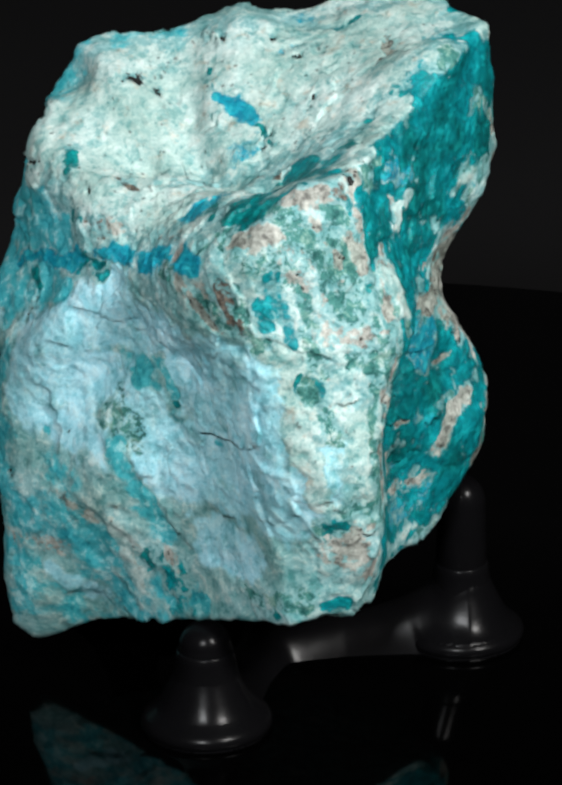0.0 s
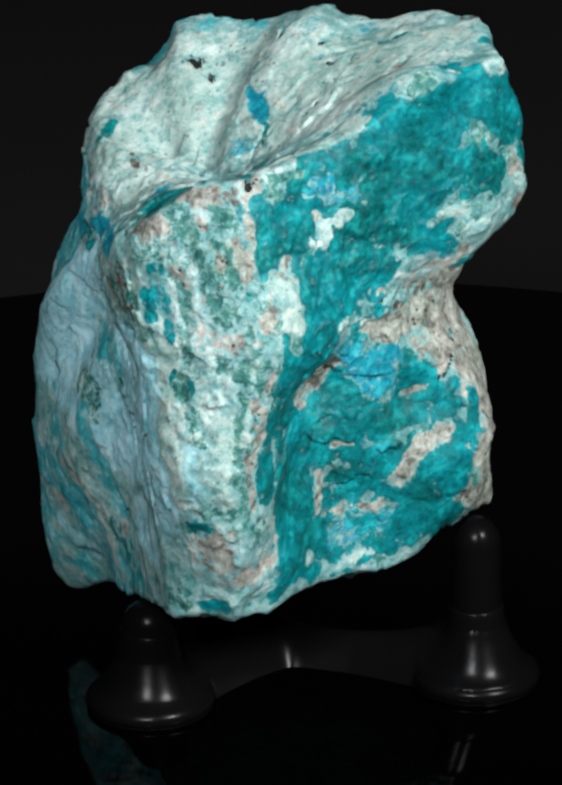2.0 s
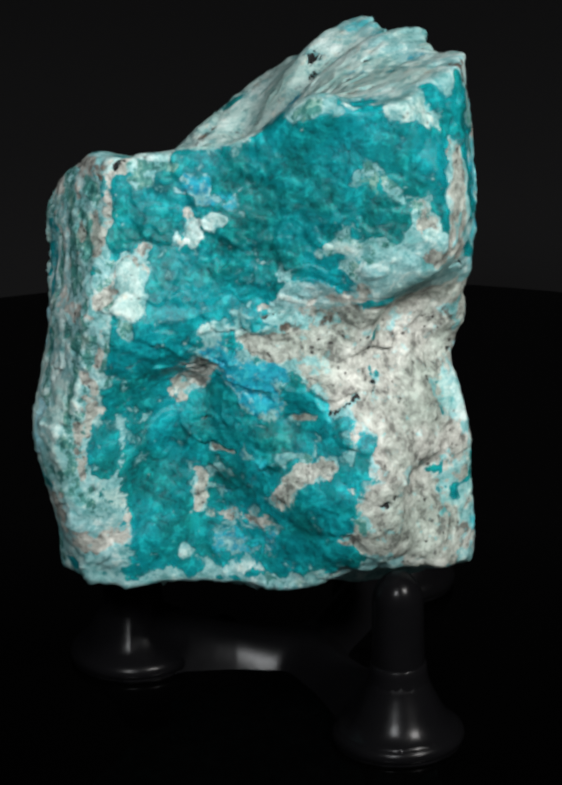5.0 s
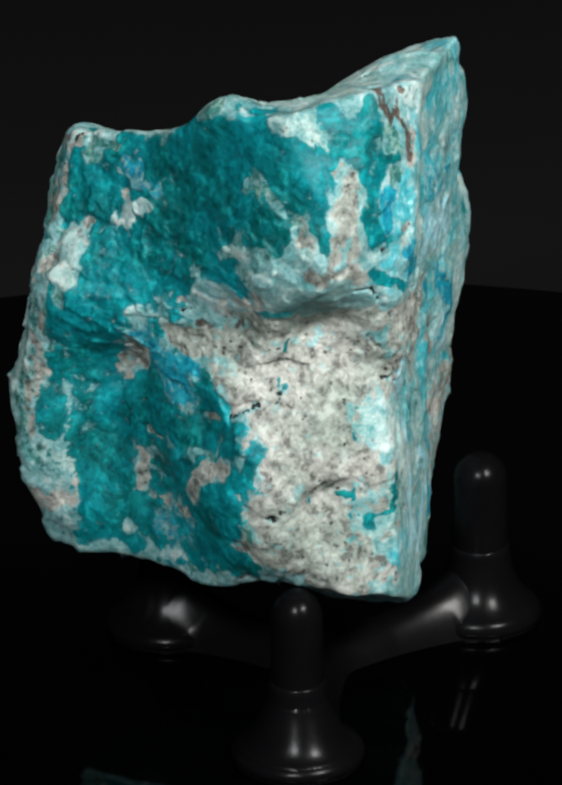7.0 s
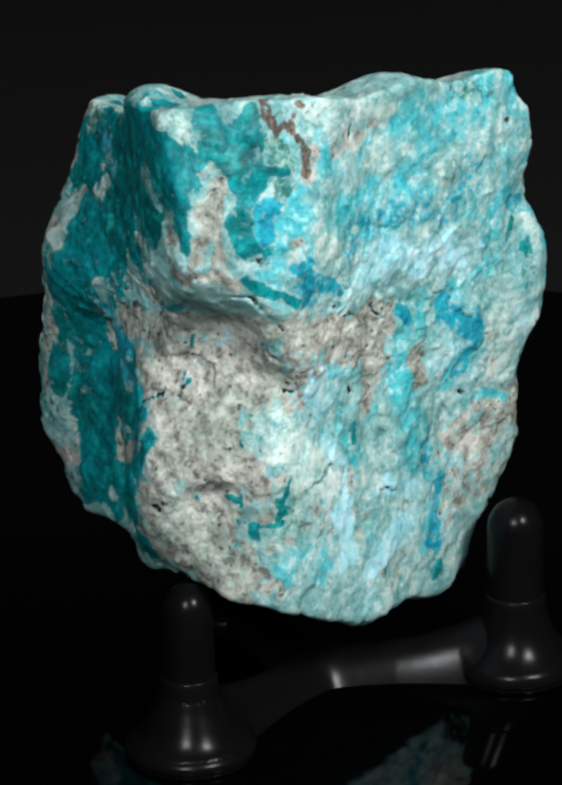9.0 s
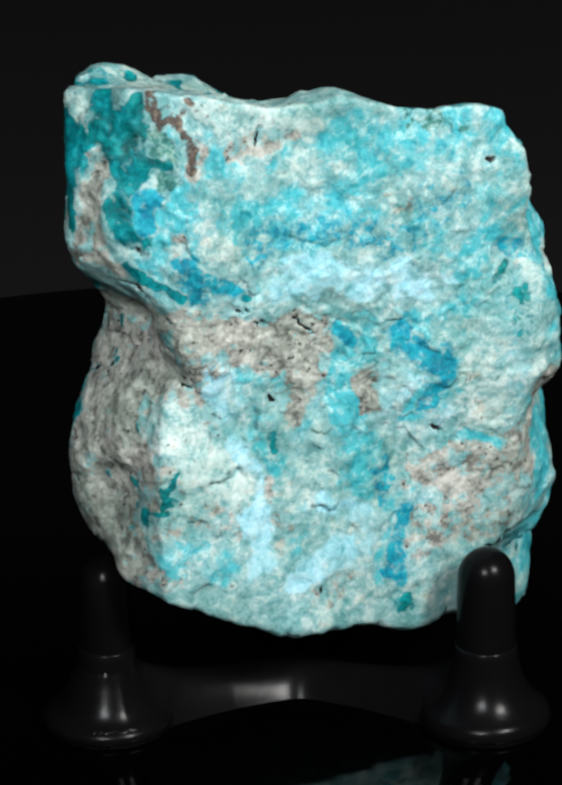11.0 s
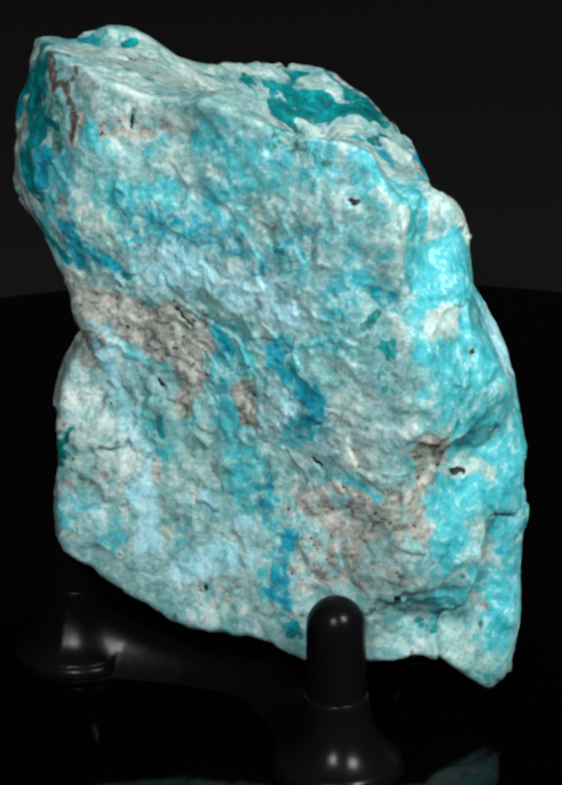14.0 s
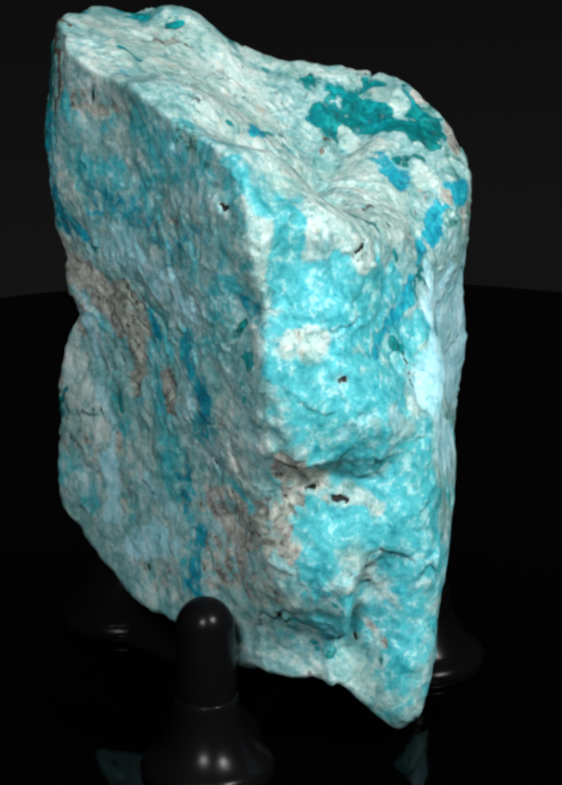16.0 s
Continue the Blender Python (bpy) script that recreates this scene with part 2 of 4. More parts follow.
# flat breaks of the lump: azimuth and height of the way they face, in degrees, and how far they lie from its middle, in mm
FACETS = ((228.4, 2.3, 22.0), (235.3, 1.0, 35.4), (265.0, 4.6, 31.0), (330.1, 0.2, 28.4), (292.5, 2.9, 33.3), (347.9, -2.7, 35.4),
          (357.7, -3.0, 46.4), (94.3, 0.0, 34.3), (195.6, 8.0, 49.6), (198.5, 8.0, 52.1), (171.5, 10.9, 45.4), (218.2, 24.0, 23.1),
          (32.2, -0.9, 47.3), (64.5, 104.3, 33.7), (64.6, 8.2, 45.5), (227.4, 73.0, 42.5), (231.4, 25.0, 37.9), (325.1, 67.9, 52.9),
          (317.5, -70.0, 55.3), (120.5, -4.0, 47.7), (356.7, -62.7, 58.4), (260.4, -125.8, 68.4), (246.2, -17.0, 49.8), (225.4, 40.0, 40.5),
          (38.2, 21.2, 54.9), (154.3, 71.0, 58.0), (332.4, -27.0, 54.4), (242.3, -26.0, 58.2))
# chipped hollows and swellings: azimuth and height in degrees, depth in mm, spread in degrees
HOLLOWS = ((71.4, -19.8, 4.9, 30.0), (165.2, -56.8, 4.9, 22.2), (208.8, 76.3, 6.5, 21.5), (294.6, 80.7, 6.5, 18.5), (114.3, -64.7, 0.6, 17.9),
           (25.2, -48.8, 0.4, 17.4), (176.9, -38.9, 1.0, 17.4), (142.4, 11.1, 0.7, 17.3), (14.3, -53.4, 0.2, 17.1), (56.0, -53.5, 0.3, 17.1),
           (44.2, 63.6, 0.4, 17.1), (112.7, 5.3, 0.6, 17.1), (112.4, 5.0, 0.4, 17.0), (157.4, 29.4, 0.4, 17.0), (343.2, 51.0, 0.3, 16.9),
           (215.4, -66.9, 0.7, 16.8), (94.1, -41.6, 0.6, 16.8), (21.4, -5.4, 2.1, 16.7), (32.6, -6.1, 6.5, 13.6), (158.8, -21.2, 2.3, 13.4),
           (141.0, -31.0, 0.7, 12.3), (34.1, -46.2, 0.3, 12.2), (83.5, 44.2, 2.5, 12.1), (176.1, -60.1, 0.9, 12.0))
CHIPS = ((152.6, 61.3, 6.4, 9.5), (320.3, -21.5, 4.8, 9.1), (153.1, -23.5, 1.2, 8.7), (210.1, -12.0, 1.9, 8.6), (156.6, -59.4, 5.5, 8.6),
         (284.5, 57.3, 5.6, 8.4), (328.2, -53.2, 3.8, 8.3), (197.0, -24.8, 3.7, 8.3), (197.4, -46.3, 0.7, 8.1), (119.8, -37.2, 1.9, 8.0),
         (172.7, -63.0, 0.3, 8.0), (219.3, -8.9, 0.7, 7.8), (195.9, -33.3, 1.0, 7.6), (27.5, -59.7, 6.5, 7.6), (197.5, -39.3, 0.4, 7.5),
         (144.8, -60.5, 0.4, 7.3), (166.0, -23.5, 3.3, 7.1), (241.0, -13.4, 1.6, 6.9), (179.5, -4.8, 2.0, 6.7), (165.9, -50.7, 1.5, 6.4),
         (9.2, 8.0, 2.9, 6.3), (149.2, 21.9, 5.6, 6.2), (33.0, 5.4, 5.9, 6.1), (0.5, -27.0, 3.6, 6.1))
NICKS = ((165.1, 42.9, 6.5, 5.9), (295.1, -51.7, 0.4, 5.9), (186.2, -63.4, 0.2, 5.7), (187.9, -63.8, 0.2, 5.7), (195.7, -65.4, 0.3, 5.6),
         (191.1, -50.2, 0.4, 5.5), (104.3, -68.9, 2.6, 5.5), (178.5, -61.7, 0.6, 5.4), (357.7, 57.9, 0.5, 5.4), (161.6, -40.1, 4.2, 5.3),
         (159.5, 3.4, 1.6, 5.3), (312.4, -40.9, 3.7, 5.2), (159.3, -50.8, 0.7, 5.2), (158.8, -51.9, 0.7, 5.1), (160.7, -52.4, 0.9, 5.0),
         (157.0, -54.0, 1.8, 5.0), (42.8, -8.1, 2.4, 5.0), (32.3, -34.9, 5.5, 5.0), (141.1, 36.5, 4.1, 5.0), (129.6, 55.6, 5.0, 5.0),
         (155.5, -26.5, 4.7, 5.0), (141.0, 13.5, 2.2, 5.0))
SWELLINGS = ((253.7, 16.9, 6.0, 28.2), (182.2, -14.3, 3.7, 25.8), (171.8, -24.1, 0.7, 24.8), (278.3, -30.4, 0.4, 17.7), (164.1, -17.1, 0.5, 17.0),
             (293.6, -8.9, 0.5, 16.8), (189.2, -42.0, 3.0, 16.1), (199.0, -41.7, 5.9, 15.5), (14.8, -32.0, 7.0, 12.7), (311.4, 0.9, 7.0, 12.6),
             (291.9, -26.3, 7.0, 12.4), (23.8, 14.9, 2.4, 12.0), (163.1, 29.4, 5.8, 11.9), (104.7, -49.3, 0.3, 11.9), (157.1, 33.1, 2.0, 11.8),
             (190.9, -50.6, 0.8, 11.6), (190.6, -50.3, 1.6, 11.6), (248.8, 22.9, 2.4, 11.5), (44.9, 51.9, 1.5, 11.4), (179.4, -23.3, 3.8, 9.7),
             (190.0, 27.6, 3.8, 9.3), (18.0, 12.0, 1.3, 9.0), (168.7, 10.0, 0.2, 8.4), (197.1, 6.1, 1.0, 8.4))
KNOBS = ((172.5, -35.6, 0.5, 8.1), (310.1, -51.3, 3.0, 7.2), (300.9, -39.9, 3.4, 7.0), (94.6, 57.8, 3.8, 6.6), (189.8, -9.9, 3.2, 6.1),
         (53.3, -3.9, 2.6, 6.0), (178.4, -48.0, 0.5, 5.9), (138.2, 36.9, 0.8, 5.9), (175.3, -59.5, 1.0, 5.6), (175.3, -59.5, 0.5, 5.5),
         (19.1, 36.7, 0.2, 5.4), (320.9, -55.6, 0.7, 5.4), (6.2, 54.4, 5.4, 5.3), (177.9, -43.4, 0.9, 5.3), (175.2, -56.0, 1.5, 5.3),
         (175.2, -56.0, 0.7, 5.3), (29.5, 15.9, 0.6, 5.3), (165.2, -55.0, 0.6, 5.3), (173.4, -59.2, 0.4, 5.2), (29.7, 15.9, 0.8, 5.1),
         (173.9, -56.2, 0.9, 5.1), (174.0, -53.0, 2.0, 5.0))


def facing(rows):
    az, el = np.radians([r[0] for r in rows]), np.radians([r[1] for r in rows])
    return np.stack([np.cos(el) * np.cos(az), np.cos(el) * np.sin(az), np.sin(el)])


def break_surface(way):
    """How far from the lump's middle its surface lies along each way, in mm."""
    towards, away = way @ facing(FACETS), np.array([f[2] for f in FACETS])
    dent = np.zeros(len(way))
    for rows, sign in ((HOLLOWS, 1), (CHIPS, 1), (NICKS, 1), (SWELLINGS, -1), (KNOBS, -1)):
        spread = np.radians([r[3] for r in rows])
        dent += sign * np.exp((way @ facing(rows) - 1) / spread ** 2) @ np.array([r[2] for r in rows])
    low, high = np.full(len(way), 5.0), np.full(len(way), 110.0)
    for halving in range(18):
        r = (low + high) / 2
        v = towards * r[:, None] - away
        top = v.max(1)
        out = top + 0.405 * np.log(np.exp((v - top[:, None]) / 0.405).sum(1)) + dent > 0
        low, high = np.where(out, low, r), np.where(out, r, high)
    return (low + high) / 2


def lattice(p, seed):
    """Smooth value noise at the points p, one knot a unit, about -1 to 1."""
    base = np.floor(p).astype(np.int64)
    w = p - base
    w = w * w * (3 - 2 * w)
    out = np.zeros(len(p))
    for i in range(8):
        o = np.array([i & 1, i >> 1 & 1, i >> 2])
        c = base + o
        h = (c[:, 0] * 73856093) ^ (c[:, 1] * 19349663) ^ (c[:, 2] * 83492791) ^ (seed * 2654435761)
        h = (h ^ (h >> 13)) * 1274126177 & 0x7FFFFFFF
        h = (h ^ (h >> 15)) & 0xFFFF
        out += (h / 32767.5 - 1) * np.where(o, w, 1 - w).prod(1)
    return out


def rough(p, size, seed, octaves=3, gain=0.5):
    total, a = np.zeros(len(p)), 1.0
    for i in range(octaves):
        total += a * lattice(p / size * 2 ** i + 17.3 * i, seed + i)
        a *= gain
    return total


def flakes(p, size, seed):
    """Small tilted break faces with sharp steps between them: a height in mm for faces about that size apart."""
    q = p / size + 0.25 * np.stack([rough(p, size * 0.8, seed + 31 + i, 2) for i in range(3)], 1)
    cell = np.floor(q).astype(np.int64)
    best, height = np.full(len(p), 1e9), np.zeros(len(p))
    table = np.random.default_rng(seed).random((4096, 6))
    for step in itertools.product((-1, 0, 1), repeat=3):
        c = cell + np.array(step)
        row = table[(c[:, 0] * 73856093 ^ c[:, 1] * 19349663 ^ c[:, 2] * 83492791) & 4095]
        off = q - c - row[:, :3]
        d = (off * off).sum(1)
        closer = d < best
        best[closer] = d[closer]
        height[closer] = ((off * (row[:, 3:] * 2 - 1)).sum(1) * size)[closer]
    return height


KINDS = ("crust", "pale", "aqua", "teal", "blue", "tan", "green", "rust", "pit")


def lay_veins(p):
    """How much of each mineral lies at the points p of the surface, in mm from the lump's middle. Later veins cut earlier ones."""
    field = {kind: np.zeros(len(p)) for kind in KINDS}
    waves = np.stack([1.5 * rough(p, 6.5, 41 + i) + 1.0 * rough(p, 2.4, 61 + i, 3) for i in range(3)], 1)
    gap, filler, share = np.full(len(p), 1e9), np.zeros(len(p), int), np.zeros(len(p))

    def vein(kind, a, b, wide, much):
        a, b = np.array(a), np.array(b)
        along = b - a
        reach = np.linalg.norm(along) / 2 + wide * 1.7 + 3
        broad = wide > 2.6 and kind not in ("pit", "rust", "green")
        near = np.arange(len(p)) if broad else np.nonzero(((p - (a + b) / 2) ** 2).sum(1) < reach ** 2)[0]
        q = p[near] + waves[near] * min(1.1, 0.3 + wide / 4.0)
        u = np.clip((q - a) @ along / max(along @ along, 1e-6), 0, 1)
        d = np.linalg.norm(q - a - u[:, None] * along, axis=1)
        if broad:
            closer = d - wide < gap
            gap[closer], filler[closer], share[closer] = (d - wide)[closer], KINDS.index(kind), much
        m = np.clip((1.45 - d / wide) / 0.9, 0, 1)
        m = m * m * (3 - 2 * m)
        for other in KINDS:
            if other != kind:
                field[other][near] *= 1 - m * min(1.0, much)
        field[kind][near] = np.maximum(field[kind][near], m * much)

    # crust top
    vein("pale", (-36.4, -7.5, -9.0), (-1.6, -33.7, -17.6), 14.9, .9)
    vein("teal", (-45.9, 2.6, -50.9), (-17.1, -16.0, -51.5), 9.1, .55)
    vein("crust", (5.5, -34.4, 16.6), (15.9, -39.3, -14.4), 11.6, .7)
    vein("tan", (6.9, -33.4, 20.0), (16.0, -34.5, 6.4), 9.1, .55)
    vein("green", (5.4, -34.0, 18.2), (19.8, -34.9, 2.6), 9.1, .42)
    vein("teal", (14.1, -33.9, 10.3), (19.8, -34.9, 2.6), 5.0, .42)
    vein("teal", (22.8, -18.5, 17.6), (38.0, 9.4, 29.0), 12.5, 1)
    vein("teal", (20.2, -17.5, -10.8), (36.3, 3.0, -22.1), 13.3, 1)
    vein("teal", (21.6, -20.5, -35.5), (37.0, 4.5, -37.4), 7.5, 1)
    vein("crust", (20.4, 31.4, -27.0), (-27.4, 27.3, -41.1), 16.6, .6)
    vein("aqua", (23.0, 34.3, 24.6), (-32.0, 31.3, 20.6), 16.6, .62)
    vein("aqua", (9.7, 29.9, -11.3), (-31.7, 30.9, -7.6), 12.5, .55)
    vein("aqua", (-41.6, 19.4, 12.6), (-42.4, 9.3, -44.1), 14.1, .8)
    vein("crust", (-22.7, 17.6, 32.3), (25.6, 12.1, 39.8), 9.1, 1)
    vein("crust", (-23.2, 9.7, 23.6), (7.9, 4.9, 30.5), 10.0, 1)
    vein("crust", (-27.1, -3.3, 17.3), (-9.5, -9.0, 18.9), 7.1, 1)
    vein("crust", (-0.8, 5.5, 27.7), (28.9, -2.7, 37.2), 6.6, 1)
    vein("tan", (29.4, -0.7, 39.1), (18.3, -14.8, 30.7), 2.3, .5)
    vein("blue", (-7.0, 12.4, 30.6), (-0.8, 6.7, 28.6), 2.5, .9)
    vein("blue", (-14.2, 17.7, 29.5), (-7.0, 12.0, 30.2), 1.2, .7)
    vein("blue", (-0.8, 13.9, 34.1), (-3.4, 11.9, 32.1), 1.5, .6)
    vein("blue", (4.6, 17.6, 36.7), (7.2, 18.6, 37.2), 1.7, .5)
    vein("blue", (-3.6, 1.2, 23.6), (-0.9, 2.3, 25.0), 2.1, .5)
    vein("blue", (8.3, 28.1, 39.9), (19.9, 26.1, 42.2), 2.1, .5)
    vein("blue", (-42.3, 12.4, 2.6), (-10.8, -29.4, 14.3), 2.5, 1)
    vein("blue", (-40.5, 10.6, 10.0), (-38.1, 1.3, -2.4), 2.7, .7)
    vein("teal", (-33.4, 0.8, 13.1), (-31.6, -1.8, 13.0), 3.3, .5)
    vein("tan", (-27.9, -5.9, 13.6), (-13.5, -18.9, 16.2), 1.7, .5)
    # dark line below the crust's overhanging edge: its shade, laid in as green
    vein("green", (-10.5, -28.2, 16.3), (15.2, -25.1, 29.4), 0.7, .6)
    vein("pit", (-23.9, 17.4, 32.0), (-20.8, 18.2, 32.2), 0.7, 1)
    vein("pit", (-17.5, 17.7, 30.6), (-17.5, 17.7, 30.6), 0.7, 1)
    vein("pit", (-29.1, -1.0, 17.9), (-29.1, -1.0, 17.9), 0.4, 1)
    vein("pit", (6.7, 16.3, 36.2), (7.9, 17.4, 36.9), 0.6, .9)
    vein("pit", (0.8, 1.8, 25.1), (2.6, 2.7, 26.5), 0.7, .9)
    vein("pit", (2.7, 21.4, 38.8), (3.3, 21.6, 38.7), 0.5, 1)
    vein("pit", (9.9, 6.4, 32.2), (10.1, 6.3, 32.3), 0.4, 1)
    vein("rust", (-20.5, -2.8, 18.9), (-35.5, 14.6, 25.7), 0.8, .6)
    # blue face
    vein("pale", (-38.2, -4.2, -4.6), (-34.2, -7.8, -20.2), 8.7, 1)
    vein("pale", (-18.6, -16.7, -2.0), (7.0, -37.8, -6.9), 6.6, 1)
    vein("pale", (-16.4, -19.9, -23.1), (3.4, -38.1, -25.0), 8.3, 1)
    vein("pale", (-8.9, -23.5, -38.6), (-3.6, -28.7, -38.3), 5.0, 1)
    vein("crust", (8.6, -39.3, -10.8), (10.1, -41.3, -21.9), 3.7, .8)
    vein("aqua", (-18.6, -16.1, -4.1), (-14.5, -20.8, -16.1), 1.7, .8)
    vein("tan", (-18.5, -17.4, -8.7), (-18.4, -17.8, -9.8), 0.9, .8)
    vein("aqua", (-25.4, -10.9, -7.8), (-2.1, -33.1, -16.0), 2.1, .8)
    vein("green", (-25.0, -15.2, -17.3), (-23.4, -17.1, -20.4), 3.7, .5)
    vein("aqua", (-44.9, -0.8, -41.8), (-30.4, -10.3, -44.1), 7.1, .8)
    vein("aqua", (-41.8, -2.2, -54.4), (-19.9, -13.3, -54.7), 5.0, .7)
    vein("aqua", (-24.4, -17.0, -26.9), (-17.7, -17.2, -40.3), 2.3, .7)
    vein("aqua", (-7.6, -26.0, -19.3), (-7.2, -26.4, -19.1), 1.0, 1)
    vein("aqua", (-37.9, -6.4, -25.0), (-37.5, -6.7, -24.9), 0.9, .9)
    vein("aqua", (-46.0, 10.7, -4.3), (-33.6, -4.1, 1.8), 2.3, .9)
    vein("pit", (-38.6, 2.1, -2.3), (-39.5, 1.5, -4.3), 0.3, .9)
    vein("pit", (-39.8, 1.4, -4.8), (-42.3, 1.2, -8.5), 0.2, .8)
    vein("aqua", (-44.8, 0.8, -59.7), (-27.5, -4.6, -62.0), 3.5, .7)
    vein("aqua", (-36.2, -8.6, -29.4), (-33.6, -11.1, -32.1), 4.2, .5)
    vein("crust", (-30.9, -13.1, -33.2), (-29.1, -13.9, -34.9), 3.7, .5)
    vein("crust", (-24.0, -13.8, -42.7), (-20.8, -12.8, -52.9), 2.5, .6)
    vein("tan", (-45.3, 1.0, -47.7), (-35.0, -6.9, -47.5), 2.3, .5)
    vein("tan", (-17.7, -17.0, -41.4), (-15.2, -18.0, -45.7), 1.5, .6)
    vein("aqua", (-12.6, -19.9, -49.8), (-10.8, -21.4, -51.1), 3.2, .7)
    vein("pale", (-38.0, -4.5, -52.4), (-29.1, -5.6, -56.1), 2.5, .7)
    vein("aqua", (-42.1, -3.9, -47.7), (-43.7, -0.8, -55.6), 1.8, .6)
    # triangular face
    vein("crust", (2.5, -35.7, 9.5), (15.1, -36.2, -1.2), 5.0, .6)
    vein("tan", (-1.1, -33.3, 19.8), (3.9, -32.9, 22.5), 2.5, .8)
    vein("rust", (12.6, -29.9, 26.9), (17.6, -26.2, 27.1), 1.5, .6)
    vein("tan", (7.8, -30.8, 26.2), (10.3, -30.7, 26.5), 2.3, .8)
    vein("tan", (16.5, -30.4, 19.2), (17.7, -31.5, 13.5), 1.4, .9)
    vein("tan", (22.4, -27.4, 10.0), (24.6, -27.8, 6.0), 2.5, .7)
    vein("green", (11.9, -32.6, 20.2), (15.4, -32.8, 12.8), 1.7, 0.82)
    vein("green", (-5.0, -29.3, 19.9), (-1.0, -35.4, 4.6), 1.2, 0.72)
    vein("tan", (-10.0, -30.7, 10.8), (-6.2, -32.6, 6.5), 1.5, .8)
    vein("teal", (1.1, -35.8, 9.4), (1.3, -35.9, 4.9), 1.7, .7)
    vein("green", (18.3, -35.6, -0.1), (22.8, -33.2, -1.7), 2.3, 0.62)
    vein("green", (4.8, -35.1, 13.1), (8.5, -35.1, 10.9), 2.1, 0.52)
    vein("crust", (5.0, -36.1, 1.0), (11.5, -40.5, -14.6), 3.3, .9)
    vein("green", (8.5, -37.6, -4.9), (9.2, -38.0, -5.9), 1.7, 0.90)
    vein("crust", (17.6, -38.5, -14.5), (19.5, -38.6, -27.8), 2.9, .7)
    vein("green", (15.3, -40.5, -22.3), (18.5, -39.2, -28.7), 2.5, 0.47)
    vein("tan", (21.1, -33.4, -13.2), (21.0, -35.7, -24.1), 1.2, .8)
    vein("rust", (21.1, -35.3, -24.2), (21.1, -35.3, -24.7), 0.7, .9)
    vein("green", (10.9, -40.3, -29.5), (13.8, -40.2, -29.5), 1.7, 0.90)
    vein("tan", (13.0, -39.1, -34.3), (16.6, -39.5, -31.7), 3.0, .8)
    vein("tan", (19.3, -34.5, -39.4), (21.2, -23.8, -36.1), 1.5, .8)
    vein("teal", (2.4, -34.6, -48.1), (20.0, -26.4, -46.9), 1.5, .8)
    vein("green", (2.5, -34.9, -45.3), (7.2, -36.8, -42.7), 1.7, 0.52)
    vein("crust", (6.1, -36.9, -4.0), (11.3, -39.6, -11.4), 0.6, 1)
    vein("green", (24.2, -31.5, 0.1), (20.8, -34.8, -11.8), 1.0, 0.72)
    # teal face
    vein("teal", (20.2, -21.7, 24.7), (41.7, 17.4, 35.3), 9.1, 1)
    vein("teal", (23.0, -19.8, 14.4), (36.0, 5.5, 20.2), 7.5, 1)
    vein("teal", (26.2, -26.7, 0.8), (21.5, -22.0, -41.4), 5.0, 1)
    vein("teal", (37.4, 4.2, -22.1), (39.8, 7.9, -22.2), 5.0, 1)
    vein("teal", (23.1, -11.3, -39.5), (34.3, 2.5, -40.5), 4.2, 1)
    vein("blue", (24.0, -20.4, 11.0), (29.0, -6.3, 9.4), 3.3, .6)
    vein("blue", (26.1, -12.8, -4.4), (29.1, -6.3, -12.5), 3.7, .7)
    vein("blue", (29.3, -6.9, -21.7), (32.2, -0.5, -18.7), 3.3, .6)
    vein("blue", (23.8, -11.6, -26.9), (24.0, -10.6, -29.0), 2.7, .7)
    vein("blue", (21.0, -24.1, -18.0), (21.5, -22.3, -36.6), 2.1, .5)
    vein("blue", (23.1, -11.3, -39.5), (28.8, -4.5, -39.4), 2.5, .5)
    vein("crust", (23.3, -17.9, 15.9), (26.3, -10.5, 19.5), 1.4, .9)
    vein("tan", (23.1, -16.6, 20.9), (23.8, -16.1, 17.4), 1.0, .8)
    vein("crust", (22.5, -26.5, 10.4), (24.6, -28.6, 5.3), 2.5, .9)
    vein("tan", (21.4, -23.9, 14.9), (24.5, -25.9, 7.3), 1.2, .7)
    vein("tan", (15.9, -30.8, 18.7), (17.7, -31.5, 13.5), 1.2, .9)
    vein("green", (20.1, -29.4, 12.2), (23.0, -30.5, 6.2), 1.2, .6)
    vein("tan", (24.3, -17.0, -5.4), (20.2, -17.8, -13.0), 2.3, 1)
    vein("tan", (21.6, -16.6, -27.2), (22.0, -14.0, -33.0), 1.4, .9)
    vein("tan", (23.8, -13.4, -22.4), (26.2, -10.4, -22.4), 0.7, .9)
    vein("tan", (35.0, 0.6, -24.2), (31.7, -3.6, -29.7), 2.0, .9)
    vein("tan", (36.9, 3.5, -22.5), (37.6, 4.0, -23.4), 1.5, .8)
    vein("tan", (22.3, -12.6, -34.7), (38.9, 8.7, -36.8), 1.7, .5)
    vein("tan", (27.8, -8.7, -16.5), (33.9, 2.5, -13.4), 0.8, .6)
    vein("crust", (36.0, 5.4, 18.0), (38.0, 8.2, 17.1), 1.5, .8)
    vein("green", (37.4, 7.6, 13.9), (40.5, 12.7, 19.0), 2.5, .5)
